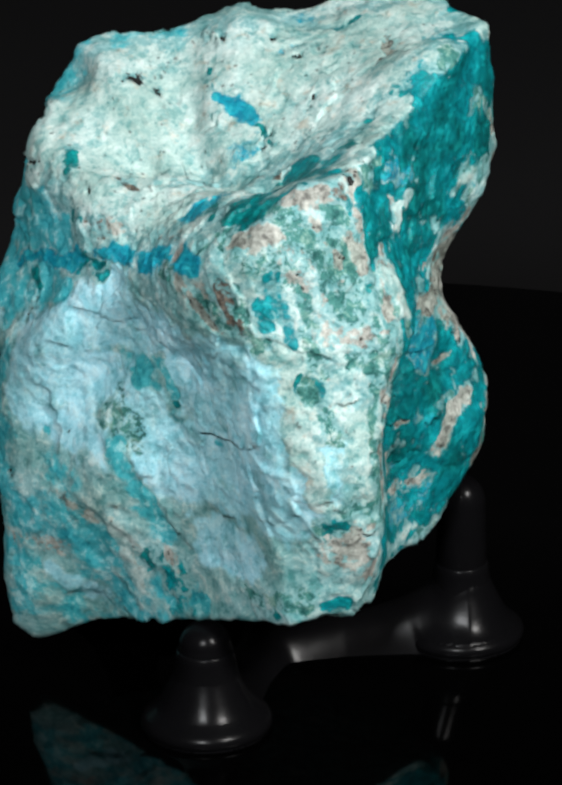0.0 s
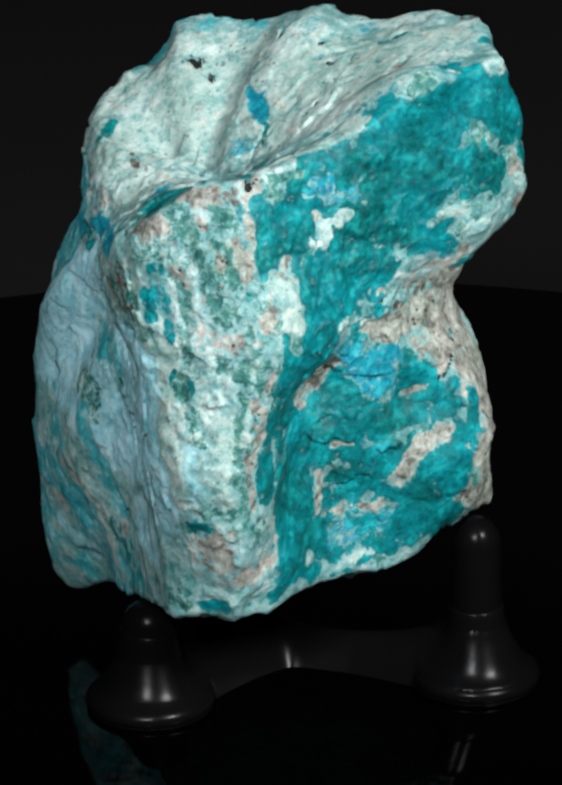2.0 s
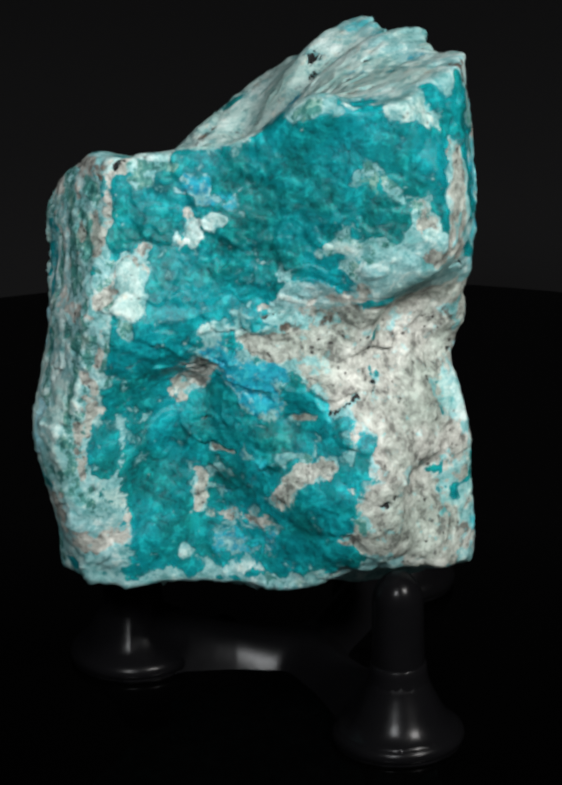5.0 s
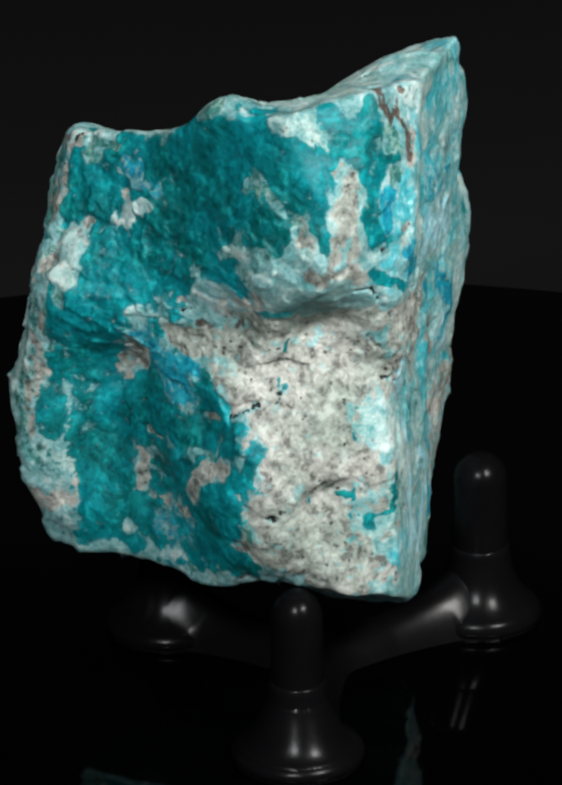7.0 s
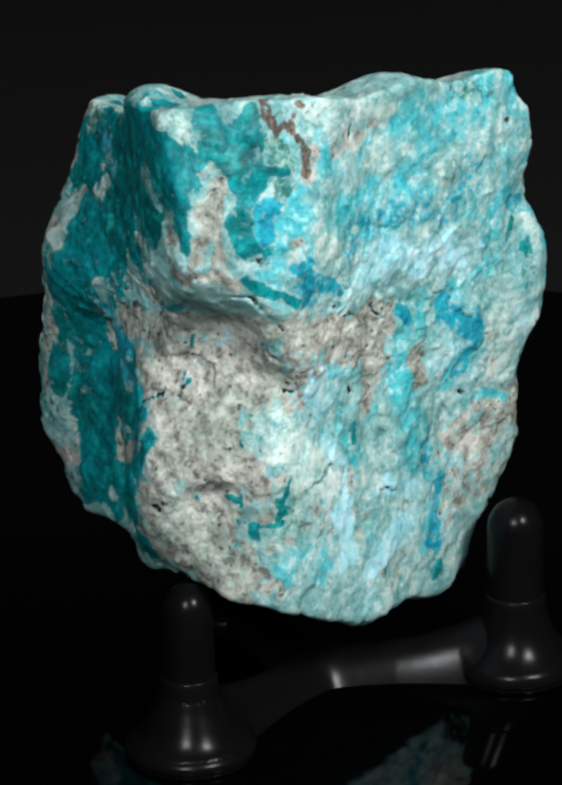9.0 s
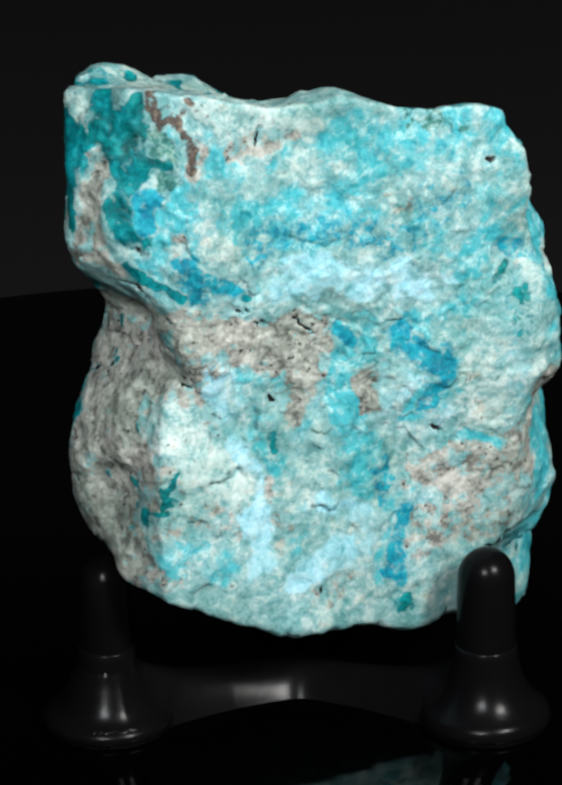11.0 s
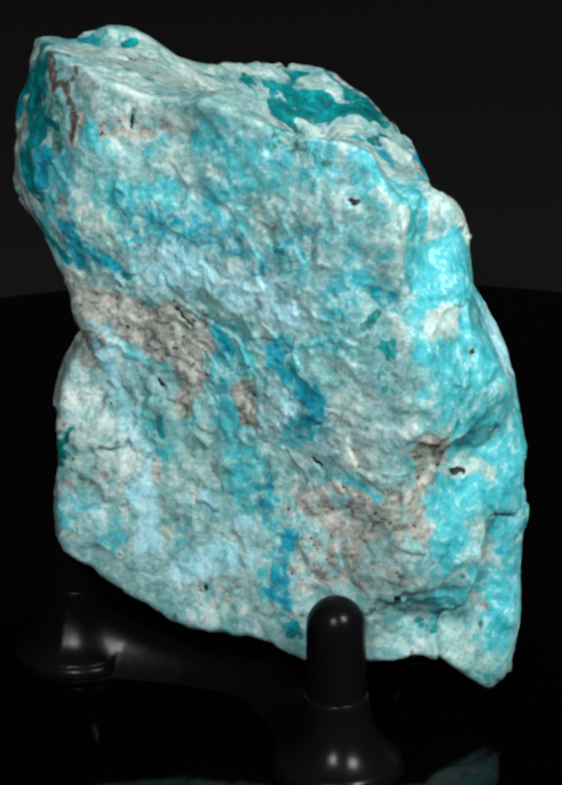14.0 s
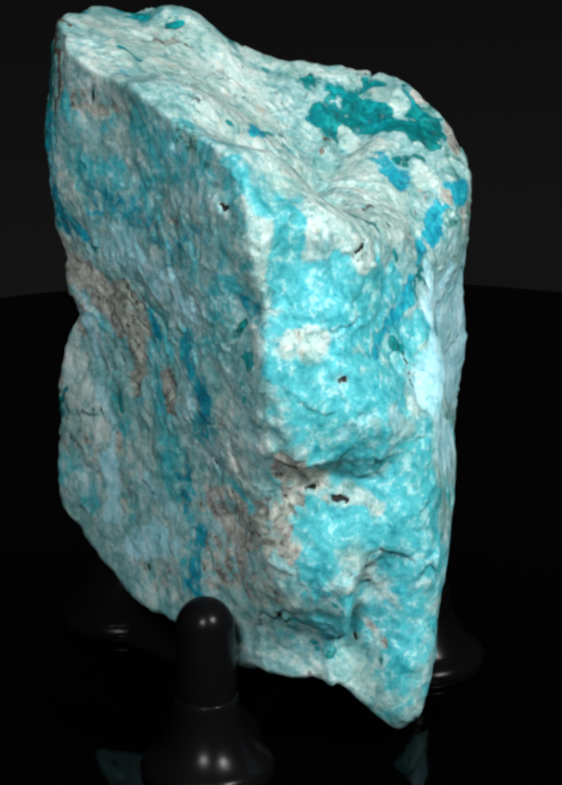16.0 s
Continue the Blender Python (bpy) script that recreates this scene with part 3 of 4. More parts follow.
    vein("crust", (39.9, 12.4, 28.8), (40.3, 13.0, 27.0), 1.0, .6)
    vein("tan", (39.2, 10.7, 24.0), (39.8, 11.8, 24.9), 1.2, .6)
    vein("tan", (42.2, 19.6, 24.3), (42.6, 20.6, 20.2), 1.8, .6)
    vein("crust", (42.7, 20.7, 18.5), (36.0, 26.7, 12.5), 2.1, .7)
    vein("green", (31.8, -1.8, 37.5), (34.2, 2.4, 41.4), 2.2, .8)
    vein("teal", (31.8, -1.8, 37.5), (39.5, 19.6, 40.2), 2.5, .9)
    vein("crust", (36.4, 7.4, 41.7), (35.7, 13.1, 41.7), 0.7, .8)
    vein("tan", (36.9, 19.2, 43.0), (38.4, 20.7, 40.6), 1.5, .7)
    vein("green", (39.2, 7.3, -20.4), (40.2, 8.7, -22.3), 2.5, .6)
    vein("tan", (18.7, -36.8, -38.4), (20.7, -26.4, -34.7), 1.4, .9)
    vein("crust", (21.0, -35.4, -30.5), (21.1, -32.9, -30.9), 2.2, .6)
    vein("crust", (21.7, -17.8, -41.0), (21.8, -16.7, -41.2), 1.0, .9)
    vein("crust", (25.2, -8.6, -44.4), (26.3, -7.1, -43.9), 1.3, .8)
    vein("tan", (20.1, -20.7, -26.6), (20.4, -19.8, -27.4), 0.7, .9)
    vein("crust", (29.5, -2.9, -44.0), (33.6, 3.1, -42.8), 1.7, .5)
    vein("green", (23.2, -11.5, -46.5), (31.5, 1.3, -46.0), 0.8, .6)
    vein("tan", (21.0, -35.0, -22.4), (20.7, -37.0, -26.6), 1.0, .6)
    vein("green", (21.9, -34.2, -0.3), (25.3, -29.2, 2.1), 1.5, .6)
    vein("tan", (21.0, -33.8, -12.6), (21.2, -29.1, -15.8), 1.0, .7)
    vein("tan", (15.9, -27.5, 28.6), (17.2, -25.7, 28.9), 2.2, .8)
    vein("rust", (0.8, -6.3, 22.1), (14.4, -21.9, 29.1), 0.8, .6)
    vein("green", (19.0, -23.5, 26.2), (19.5, -22.2, 26.5), 1.7, .6)
    vein("tan", (28.9, -6.2, -1.6), (32.2, 7.2, 0.1), 2.5, .9)
    vein("rust", (30.7, 0.7, 2.2), (34.9, 10.2, 4.5), 1.3, .6)
    vein("tan", (35.9, 9.0, 7.8), (26.5, 27.8, -6.1), 3.7, .9)
    vein("tan", (32.4, 1.8, -5.7), (35.1, 9.5, -9.4), 1.8, .8)
    vein("teal", (24.5, -22.8, 8.9), (29.0, -6.2, 5.7), 2.1, .8)
    vein("teal", (26.5, -21.3, 3.9), (27.7, -9.6, 2.5), 1.5, .6)
    vein("teal", (29.0, -6.1, 14.7), (36.1, 7.6, 10.0), 2.5, .8)
    vein("crust", (29.0, -6.3, 8.0), (31.3, 0.4, 6.2), 0.8, .7)
    vein("tan", (27.6, -9.6, 6.2), (30.3, -3.0, 4.4), 0.7, .6)
    vein("pale", (22.0, -17.8, 24.3), (25.1, -11.6, 25.1), 0.6, .6)
    vein("pale", (30.8, -2.1, 25.0), (32.1, -0.0, 30.3), 0.5, .5)
    vein("crust", (32.4, -0.3, 16.1), (34.2, 2.6, 15.0), 0.7, .5)
    vein("pit", (23.0, -10.9, -33.5), (25.4, -8.5, -32.3), 0.3, .6)
    vein("pit", (22.5, -14.8, -24.6), (22.2, -14.0, -29.1), 0.2, .6)
    vein("pit", (21.7, -16.3, -17.6), (23.7, -13.3, -16.9), 0.3, .6)
    vein("pit", (20.7, -19.7, -28.7), (20.9, -19.4, -29.1), 0.3, .8)
    vein("blue", (24.4, -13.2, 24.0), (28.6, -5.8, 23.6), 2.3, .5)
    vein("green", (21.2, -31.9, -17.7), (25.3, -29.3, 1.1), 1.3, .45)
    # granular face
    vein("tan", (30.9, 4.1, 1.6), (27.7, 31.4, 4.4), 3.7, .9)
    vein("tan", (33.6, 9.3, -6.6), (24.6, 29.9, -8.6), 7.1, .95)
    vein("tan", (38.5, 14.8, -17.7), (26.7, 31.4, -21.2), 7.9, .95)
    vein("tan", (41.0, 13.8, -29.8), (29.1, 32.8, -38.6), 6.2, .95)
    vein("tan", (39.2, 8.8, -36.1), (34.4, 26.8, -42.9), 3.3, .9)
    vein("crust", (29.4, 26.4, -11.3), (24.9, 31.1, -19.2), 4.2, .6)
    vein("crust", (31.9, 29.4, -33.9), (29.1, 32.8, -38.6), 3.3, .6)
    vein("rust", (30.7, -0.8, 0.7), (31.4, 2.8, -0.7), 1.8, .8)
    vein("teal", (36.2, 19.4, 7.8), (32.8, 13.7, -8.0), 0.6, .9)
    vein("teal", (28.5, 24.8, -8.3), (32.5, 25.7, -27.9), 0.5, .9)
    vein("teal", (32.8, 25.9, -31.5), (25.6, 32.0, -27.9), 0.7, .9)
    vein("teal", (35.0, 19.1, -27.3), (32.9, 23.8, -27.8), 0.5, .9)
    vein("teal", (35.6, 10.0, 6.1), (37.2, 18.9, 8.2), 1.1, .8)
    vein("pit", (35.7, 4.6, -13.6), (34.4, 12.7, -9.8), 0.5, .9)
    vein("rust", (28.8, 27.5, 0.3), (26.1, 31.1, -3.5), 1.3, .7)
    vein("pit", (40.5, 14.8, -23.8), (40.4, 15.2, -23.8), 0.6, .9)
    vein("pit", (41.2, 12.5, -30.0), (41.1, 13.4, -29.9), 0.6, .9)
    vein("pit", (35.2, 24.8, -38.3), (34.7, 25.6, -38.3), 0.6, .9)
    vein("pit", (29.9, 27.1, -12.9), (29.6, 28.0, -13.3), 0.6, .7)
    vein("pit", (30.2, 28.7, -16.1), (30.3, 28.8, -16.6), 0.5, .7)
    vein("pit", (23.9, 30.4, -8.0), (23.7, 30.4, -8.2), 0.5, .8)
    vein("pit", (29.2, 17.8, -3.4), (29.3, 18.1, -3.8), 0.5, .8)
    vein("pit", (29.1, -5.9, 3.2), (33.7, 27.1, 10.3), 0.4, .6)
    # upper end of the teal face
    vein("crust", (40.4, 14.1, 41.1), (32.7, 26.9, 42.6), 2.1, .8)
    vein("crust", (39.9, 19.4, 39.7), (37.7, 23.9, 37.1), 1.5, .7)
    vein("teal", (35.5, 24.6, 40.5), (30.7, 29.8, 39.5), 1.7, .7)
    vein("green", (32.8, 27.0, 42.2), (29.9, 30.6, 35.8), 2.5, .6)
    vein("rust", (29.1, 30.2, 41.2), (27.6, 31.1, 40.0), 1.0, .8)
    vein("rust", (24.3, 31.7, 43.4), (22.5, 32.5, 42.3), 0.8, .7)
    vein("crust", (19.3, 33.4, 42.0), (13.3, 33.1, 36.8), 2.9, .9)
    vein("tan", (23.2, 33.1, 36.1), (23.7, 33.4, 31.9), 1.7, .8)
    vein("tan", (38.6, 24.9, 33.7), (38.6, 26.7, 17.0), 1.5, .95)
    vein("tan", (42.3, 20.8, 15.4), (35.4, 28.2, 13.6), 1.7, .9)
    vein("rust", (42.1, 22.9, 15.7), (41.4, 23.3, 14.7), 0.8, .7)
    vein("teal", (41.4, 21.0, 34.3), (42.2, 23.3, 21.0), 1.8, .9)
    vein("green", (39.1, 11.1, 28.7), (41.0, 14.6, 24.3), 3.3, .5)
    vein("green", (34.2, 2.7, 16.9), (42.1, 19.0, 23.3), 1.8, .5)
    vein("blue", (29.0, 31.8, 27.0), (31.2, 31.2, 23.2), 2.3, .9)
    vein("green", (33.7, 29.8, 28.0), (33.3, 30.5, 18.4), 1.2, .7)
    vein("tan", (26.6, 33.3, 20.5), (26.0, 33.3, 12.4), 1.3, .6)
    vein("teal", (34.4, 29.6, 14.8), (26.2, 32.9, 9.6), 1.0, .9)
    vein("green", (34.9, 28.2, 34.5), (29.4, 31.2, 32.3), 1.3, .5)
    # back face
    vein("pale", (14.7, 33.4, 19.9), (-23.2, 31.9, 23.1), 10.0, .45)
    vein("pale", (7.2, 29.8, -17.8), (-32.0, 30.6, -11.4), 9.1, .45)
    vein("pale", (11.9, 31.0, -36.2), (-32.1, 25.3, -46.6), 8.3, .4)
    vein("aqua", (12.0, 32.9, 24.2), (-32.0, 31.3, 20.6), 11.6, .55)
    vein("aqua", (-6.5, 32.0, 35.0), (-27.4, 31.2, 34.4), 5.0, .55)
    vein("blue", (10.4, 32.8, 18.0), (-6.3, 32.0, 17.2), 4.2, .5)
    vein("blue", (-8.0, 31.9, 13.6), (-21.7, 31.9, 21.1), 5.8, .42)
    vein("crust", (18.8, 24.2, 41.6), (10.2, 32.4, 35.6), 3.7, .95)
    vein("tan", (16.0, 33.7, 35.0), (5.3, 31.8, 34.6), 2.3, .6)
    vein("pit", (12.5, 32.9, 38.8), (12.6, 32.9, 35.2), 0.6, .9)
    vein("rust", (27.3, 30.8, 42.8), (23.6, 32.4, 40.7), 1.2, .7)
    vein("rust", (24.1, 32.7, 37.3), (23.8, 33.4, 32.2), 1.0, .7)
    vein("teal", (32.3, 28.1, 41.3), (34.1, 30.1, 21.0), 3.3, .9)
    vein("green", (29.2, 30.8, 36.6), (28.4, 31.6, 32.4), 2.1, .6)
    vein("teal", (29.2, 31.2, 32.3), (27.4, 31.9, 32.6), 1.2, .9)
    vein("tan", (39.3, 26.3, 28.3), (41.3, 22.4, 13.5), 1.5, .9)
    vein("pit", (32.3, 30.9, 18.7), (31.8, 31.1, 18.3), 1.5, .7)
    vein("blue", (32.2, 30.7, 24.9), (30.3, 31.5, 24.3), 1.5, .8)
    vein("crust", (21.4, 34.0, 17.3), (17.3, 33.5, 15.4), 2.5, .8)
    vein("blue", (25.9, 33.5, 15.3), (22.7, 32.8, 7.8), 2.1, .7)
    vein("teal", (16.6, 32.9, 9.8), (13.8, 32.5, 8.3), 1.0, .8)
    vein("tan", (22.7, 32.9, 0.5), (3.5, 30.4, -2.6), 5.4, 1)
    vein("tan", (27.7, 25.9, -7.6), (21.9, 30.3, -11.6), 3.7, .8)
    vein("tan", (22.7, 32.5, 3.2), (4.4, 30.5, -1.6), 4.2, .9)
    vein("tan", (3.6, 30.3, -3.6), (6.4, 29.7, -15.9), 2.3, .9)
    vein("tan", (38.8, 13.0, -17.3), (34.6, 19.4, -28.4), 3.7, .9)
    vein("crust", (26.4, 30.6, -16.2), (20.4, 31.5, -29.7), 6.2, .75)
    vein("tan", (22.7, 30.2, -11.6), (11.7, 30.6, -27.9), 3.7, .4)
    vein("tan", (20.4, 31.6, -31.6), (10.1, 30.9, -37.1), 5.0, .45)
    vein("aqua", (17.4, 30.6, -8.5), (9.9, 30.2, -22.4), 3.7, .5)
    vein("aqua", (-0.9, 30.5, -1.5), (-2.3, 29.9, -11.0), 2.7, .7)
    vein("aqua", (-12.9, 30.8, -2.5), (-22.3, 31.0, -8.9), 3.5, 1)
    vein("aqua", (-21.3, 30.5, -13.7), (-16.2, 29.4, -18.0), 2.9, .7)
    vein("tan", (-7.6, 30.3, -9.7), (-8.0, 29.9, -15.4), 2.2, .9)
    vein("aqua", (-5.8, 29.6, -22.1), (-12.4, 28.8, -33.5), 3.7, .6)
    vein("aqua", (-14.2, 28.7, -37.2), (-9.8, 29.1, -47.8), 2.5, .8)
    vein("crust", (-26.5, 30.9, -10.6), (-30.1, 29.7, -19.2), 5.0, .7)
    vein("aqua", (-24.7, 28.8, -24.0), (-32.3, 28.8, -25.7), 1.2, 1)
    vein("tan", (-19.5, 27.9, -29.8), (-37.5, 26.6, -27.8), 5.0, .7)
    vein("tan", (-17.6, 28.2, -41.1), (-32.3, 27.1, -41.1), 4.2, .55)
    vein("tan", (-40.7, 25.6, -18.7), (-39.6, 24.5, -30.5), 2.3, .9)
    vein("aqua", (-23.0, 28.1, -28.6), (-23.7, 28.1, -29.5), 1.8, .6)
    vein("pit", (-40.1, 21.7, -22.1), (-40.0, 20.2, -22.2), 0.7, 1)
    vein("teal", (-30.8, 30.8, 5.0), (-36.5, 28.7, 10.4), 1.3, .6)
    vein("teal", (-35.2, 30.9, 3.4), (-37.1, 31.1, -1.9), 3.7, .4)
    vein("crust", (-36.8, 28.3, 22.8), (-36.8, 26.9, 13.0), 2.9, .7)
    vein("crust", (-34.2, 20.0, 28.3), (-38.8, 17.3, 21.7), 2.1, .95)
    vein("aqua", (-41.5, 13.8, 12.3), (-44.6, 16.2, 0.3), 2.2, 1)
    vein("crust", (3.2, 30.6, -43.7), (-2.0, 29.8, -51.5), 5.0, .6)
    vein("tan", (2.4, 30.5, -45.6), (-2.0, 29.8, -50.5), 3.3, .4)
    vein("aqua", (29.5, 32.7, -39.2), (18.8, 31.7, -40.0), 3.7, .6)
    vein("pit", (0.7, 30.3, -48.8), (0.5, 30.3, -48.9), 0.6, 1)
    vein("pit", (-30.1, 31.1, 27.8), (-30.5, 31.1, 27.9), 0.6, 1)
    vein("pit", (10.4, 29.9, -12.8), (9.9, 29.9, -12.7), 0.5, 1)
    vein("pit", (16.0, 32.3, 6.0), (11.0, 31.4, 2.1), 0.4, .6)
    vein("pit", (11.0, 31.5, 3.0), (4.3, 30.9, 1.2), 0.3, .6)
    vein("teal", (-14.1, 28.1, -53.8), (-16.6, 27.6, -55.8), 1.7, .7)
    vein("aqua", (4.9, 30.6, -39.0), (4.9, 30.6, -40.8), 2.1, .7)
    vein("crust", (-35.2, 16.7, -53.6), (-42.8, 8.8, -62.0), 2.5, .6)
    vein("pit", (19.7, 30.7, -17.8), (19.4, 30.9, -20.5), 0.4, .7)
    vein("rust", (-41.3, 23.0, -33.8), (-41.6, 22.8, -34.1), 0.4, .8)
    vein("green", (-25.8, 31.5, 33.6), (-14.8, 31.4, 36.8), 2.5, .4)
    vein("blue", (-14.9, 31.4, 10.0), (-19.9, 31.1, 4.7), 2.5, .5)
    vein("tan", (-9.7, 32.0, 22.6), (-15.0, 32.0, 21.8), 1.7, .4)
    vein("tan", (-2.9, 31.8, 9.9), (-6.3, 31.6, 9.0), 1.2, .4)
    vein("crust", (7.9, 31.8, 28.3), (-3.1, 31.5, 30.3), 2.5, .5)
    vein("crust", (-20.0, 32.0, 23.8), (-22.5, 31.9, 23.0), 1.7, .8)
    vein("crust", (0.6, 32.0, 11.7), (-6.2, 31.1, 4.3), 2.1, .5)
    vein("pit", (20.2, 30.4, -14.2), (17.6, 30.5, -16.0), 0.4, .8)
    vein("pit", (25.6, 29.1, -8.2), (24.0, 30.2, -8.6), 0.4, .8)
    vein("pit", (-28.3, 27.5, -40.0), (-29.2, 27.3, -41.1), 0.3, .8)
    vein("teal", (9.9, 30.0, -18.7), (9.0, 30.0, -20.5), 1.2, .7)
    vein("teal", (29.4, 32.0, -26.0), (28.1, 32.2, -27.8), 1.0, .7)
    vein("pit", (-34.9, 28.9, 9.9), (-36.4, 28.4, 11.2), 0.2, .6)
    # light end face
    vein("aqua", (-36.7, 21.2, 20.3), (-39.1, 5.1, 1.7), 9.1, .9)
    vein("aqua", (-45.5, 18.1, -4.2), (-44.9, 10.9, -24.2), 10.8, .9)
    vein("aqua", (-44.3, 18.6, -31.7), (-44.8, 6.9, -51.3), 8.3, .8)
    vein("aqua", (-34.3, 20.3, -49.2), (-43.9, 8.1, -62.8), 5.0, .6)
    vein("crust", (-37.8, 19.9, 24.7), (-28.2, -2.0, 17.7), 4.2, .9)
    vein("crust", (-34.3, 29.8, 29.9), (-36.5, 28.0, 19.8), 2.2, .7)
    vein("crust", (-36.1, 29.0, 18.0), (-38.9, 29.7, -12.6), 1.7, .6)
    vein("crust", (-41.6, 24.4, 7.5), (-42.8, 22.2, 5.6), 3.0, .7)
    vein("pale", (-23.8, -13.0, 4.1), (-43.6, -2.1, -18.4), 4.2, .95)
    vein("pale", (-45.9, 18.4, -8.5), (-46.8, 8.1, -10.4), 2.5, .6)
    vein("crust", (-41.8, 15.0, -22.5), (-45.3, 11.2, -25.7), 1.8, .7)
    vein("tan", (-41.3, 27.5, -15.1), (-39.9, 19.8, -21.1), 2.5, .95)
    vein("pit", (-40.1, 22.4, -21.8), (-40.1, 20.6, -21.9), 0.7, 1)
    vein("tan", (-38.7, 25.3, -28.4), (-39.0, 25.2, -32.1), 1.8, .8)
    vein("pit", (-45.4, 11.3, -33.1), (-41.7, -4.5, -36.0), 0.4, .6)
    vein("pit", (-44.8, -1.4, -34.6), (-42.1, -4.2, -36.7), 0.4, .9)
    vein("crust", (-45.6, 17.4, -35.3), (-43.4, 9.0, -40.0), 2.9, .6)
    vein("crust", (-35.0, 18.2, -50.4), (-42.4, 9.3, -44.1), 2.9, .5)
    vein("crust", (-32.1, 18.9, -57.1), (-42.8, 8.7, -62.9), 2.9, .5)
    vein("teal", (-33.8, 21.5, -49.0), (-36.0, 16.0, -55.3), 1.2, .5)
    vein("teal", (-42.7, 20.2, -40.4), (-42.1, 9.2, -55.6), 1.0, .4)
    vein("tan", (-39.8, 10.3, -49.2), (-42.9, 8.7, -52.6), 1.0, .8)
    vein("pit", (-41.5, 10.8, -40.3), (-41.7, 10.5, -40.8), 0.5, .9)
    vein("pit", (-33.2, 24.7, -46.4), (-33.3, 23.1, -48.2), 0.7, .9)
    vein("pit", (-39.5, 17.2, -49.3), (-36.6, 11.5, -52.9), 0.5, .8)
    vein("pit", (-29.3, 31.2, 28.0), (-29.6, 31.3, 27.6), 0.6, 1)
    vein("pit", (-37.4, 22.7, 24.1), (-37.4, 22.7, 24.1), 0.3, 1)
    vein("aqua", (-39.5, 24.1, -27.6), (-43.9, 18.3, -30.2), 2.3, 1)
    vein("tan", (-39.1, 11.0, 19.8), (-38.0, 9.3, 20.0), 0.7, .6)
    vein("pit", (-44.4, 18.4, -0.5), (-44.6, 17.5, -0.6), 0.5, .9)
    vein("teal", (-39.6, 5.4, 1.0), (-38.2, 2.5, -0.9), 1.2, .6)
    vein("teal", (-36.9, 25.8, 13.3), (-39.8, 21.3, 13.3), 0.7, .5)
    # top from behind
    vein("crust", (29.2, 23.1, 43.2), (7.7, 13.1, 35.0), 4.2, .95)
    vein("crust", (7.7, 13.1, 35.0), (-34.8, 13.3, 25.1), 4.6, .95)
    vein("crust", (23.2, -5.8, 33.6), (15.7, -21.8, 29.5), 2.9, .9)
    vein("teal", (8.4, -12.0, 25.6), (4.3, -14.6, 22.6), 2.9, .9)
    vein("teal", (11.2, -19.0, 27.4), (11.0, -25.3, 28.2), 1.7, .8)
    vein("teal", (6.0, -29.5, 26.9), (-1.5, -27.7, 22.6), 3.3, .9)
    vein("crust", (7.4, -24.0, 27.0), (5.7, -25.1, 26.8), 2.0, 1)
    vein("crust", (4.0, 32.2, 37.6), (-3.7, -15.7, 21.8), 2.3, .9)
    vein("teal", (-8.3, -12.8, 19.8), (-8.0, -20.3, 20.3), 1.8, .8)
    vein("crust", (-11.6, -18.9, 17.8), (-12.5, -20.5, 16.9), 1.8, .9)
    vein("tan", (-13.8, -23.3, 14.8), (-14.2, -24.1, 13.9), 1.3, .8)
    vein("teal", (27.8, 8.7, 40.8), (26.7, 7.9, 40.5), 1.5, .9)
    vein("teal", (18.9, 24.1, 41.6), (14.5, 21.9, 39.9), 0.7, .9)
    vein("rust", (12.6, 33.0, 40.3), (12.2, 32.8, 36.8), 0.7, .7)
    vein("rust", (21.9, 8.6, 38.2), (21.5, 6.3, 37.9), 0.7, .6)
    vein("pit", (-5.7, 22.9, 38.8), (-5.7, 21.9, 38.2), 0.4, .9)
    vein("teal", (-8.4, 17.6, 33.3), (3.0, 0.7, 25.3), 0.7, .8)
    vein("aqua", (-30.1, 30.5, 35.4), (-36.3, 27.6, 27.5), 1.7, .8)
    vein("pit", (-1.8, -19.1, 22.7), (-23.4, 30.0, 37.8), 0.3, .6)
    vein("aqua", (-33.5, 23.9, 28.6), (-37.0, 23.3, 26.0), 1.8, .9)
    # later seams
    vein("tan", (8.2, -32.9, 21.7), (16.0, -37.8, -38.2), 2.8, .5)
    vein("green", (14.1, -31.9, 18.4), (20.6, -37.0, -25.6), 2.0, 0.64)
    vein("green", (8.1, -35.2, 10.5), (14.1, -40.6, -26.9), 1.5, 0.57)
    vein("crust", (5.4, -36.6, -2.8), (9.3, -41.0, -23.5), 1.2, .6)
    vein("teal", (36.2, 23.5, 40.9), (32.2, 30.9, 21.4), 3.7, .85)
    vein("green", (28.7, 30.8, 38.4), (27.4, 32.2, 30.0), 2.0, 0.72)
    vein("tan", (22.2, 22.4, 43.1), (23.6, 10.0, 38.9), 1.0, .8)
    vein("green", (-15.6, -23.2, 11.3), (-2.9, -34.5, 6.3), 2.2, 0.72)
    vein("tan", (-13.4, -27.2, 10.6), (-6.7, -31.6, 3.5), 1.4, .95)
    vein("green", (-3.7, -34.3, 8.1), (0.4, -35.8, 1.4), 1.5, 0.90)
    vein("green", (3.9, -32.1, 24.1), (10.5, -33.5, 18.3), 2.8, 0.64)
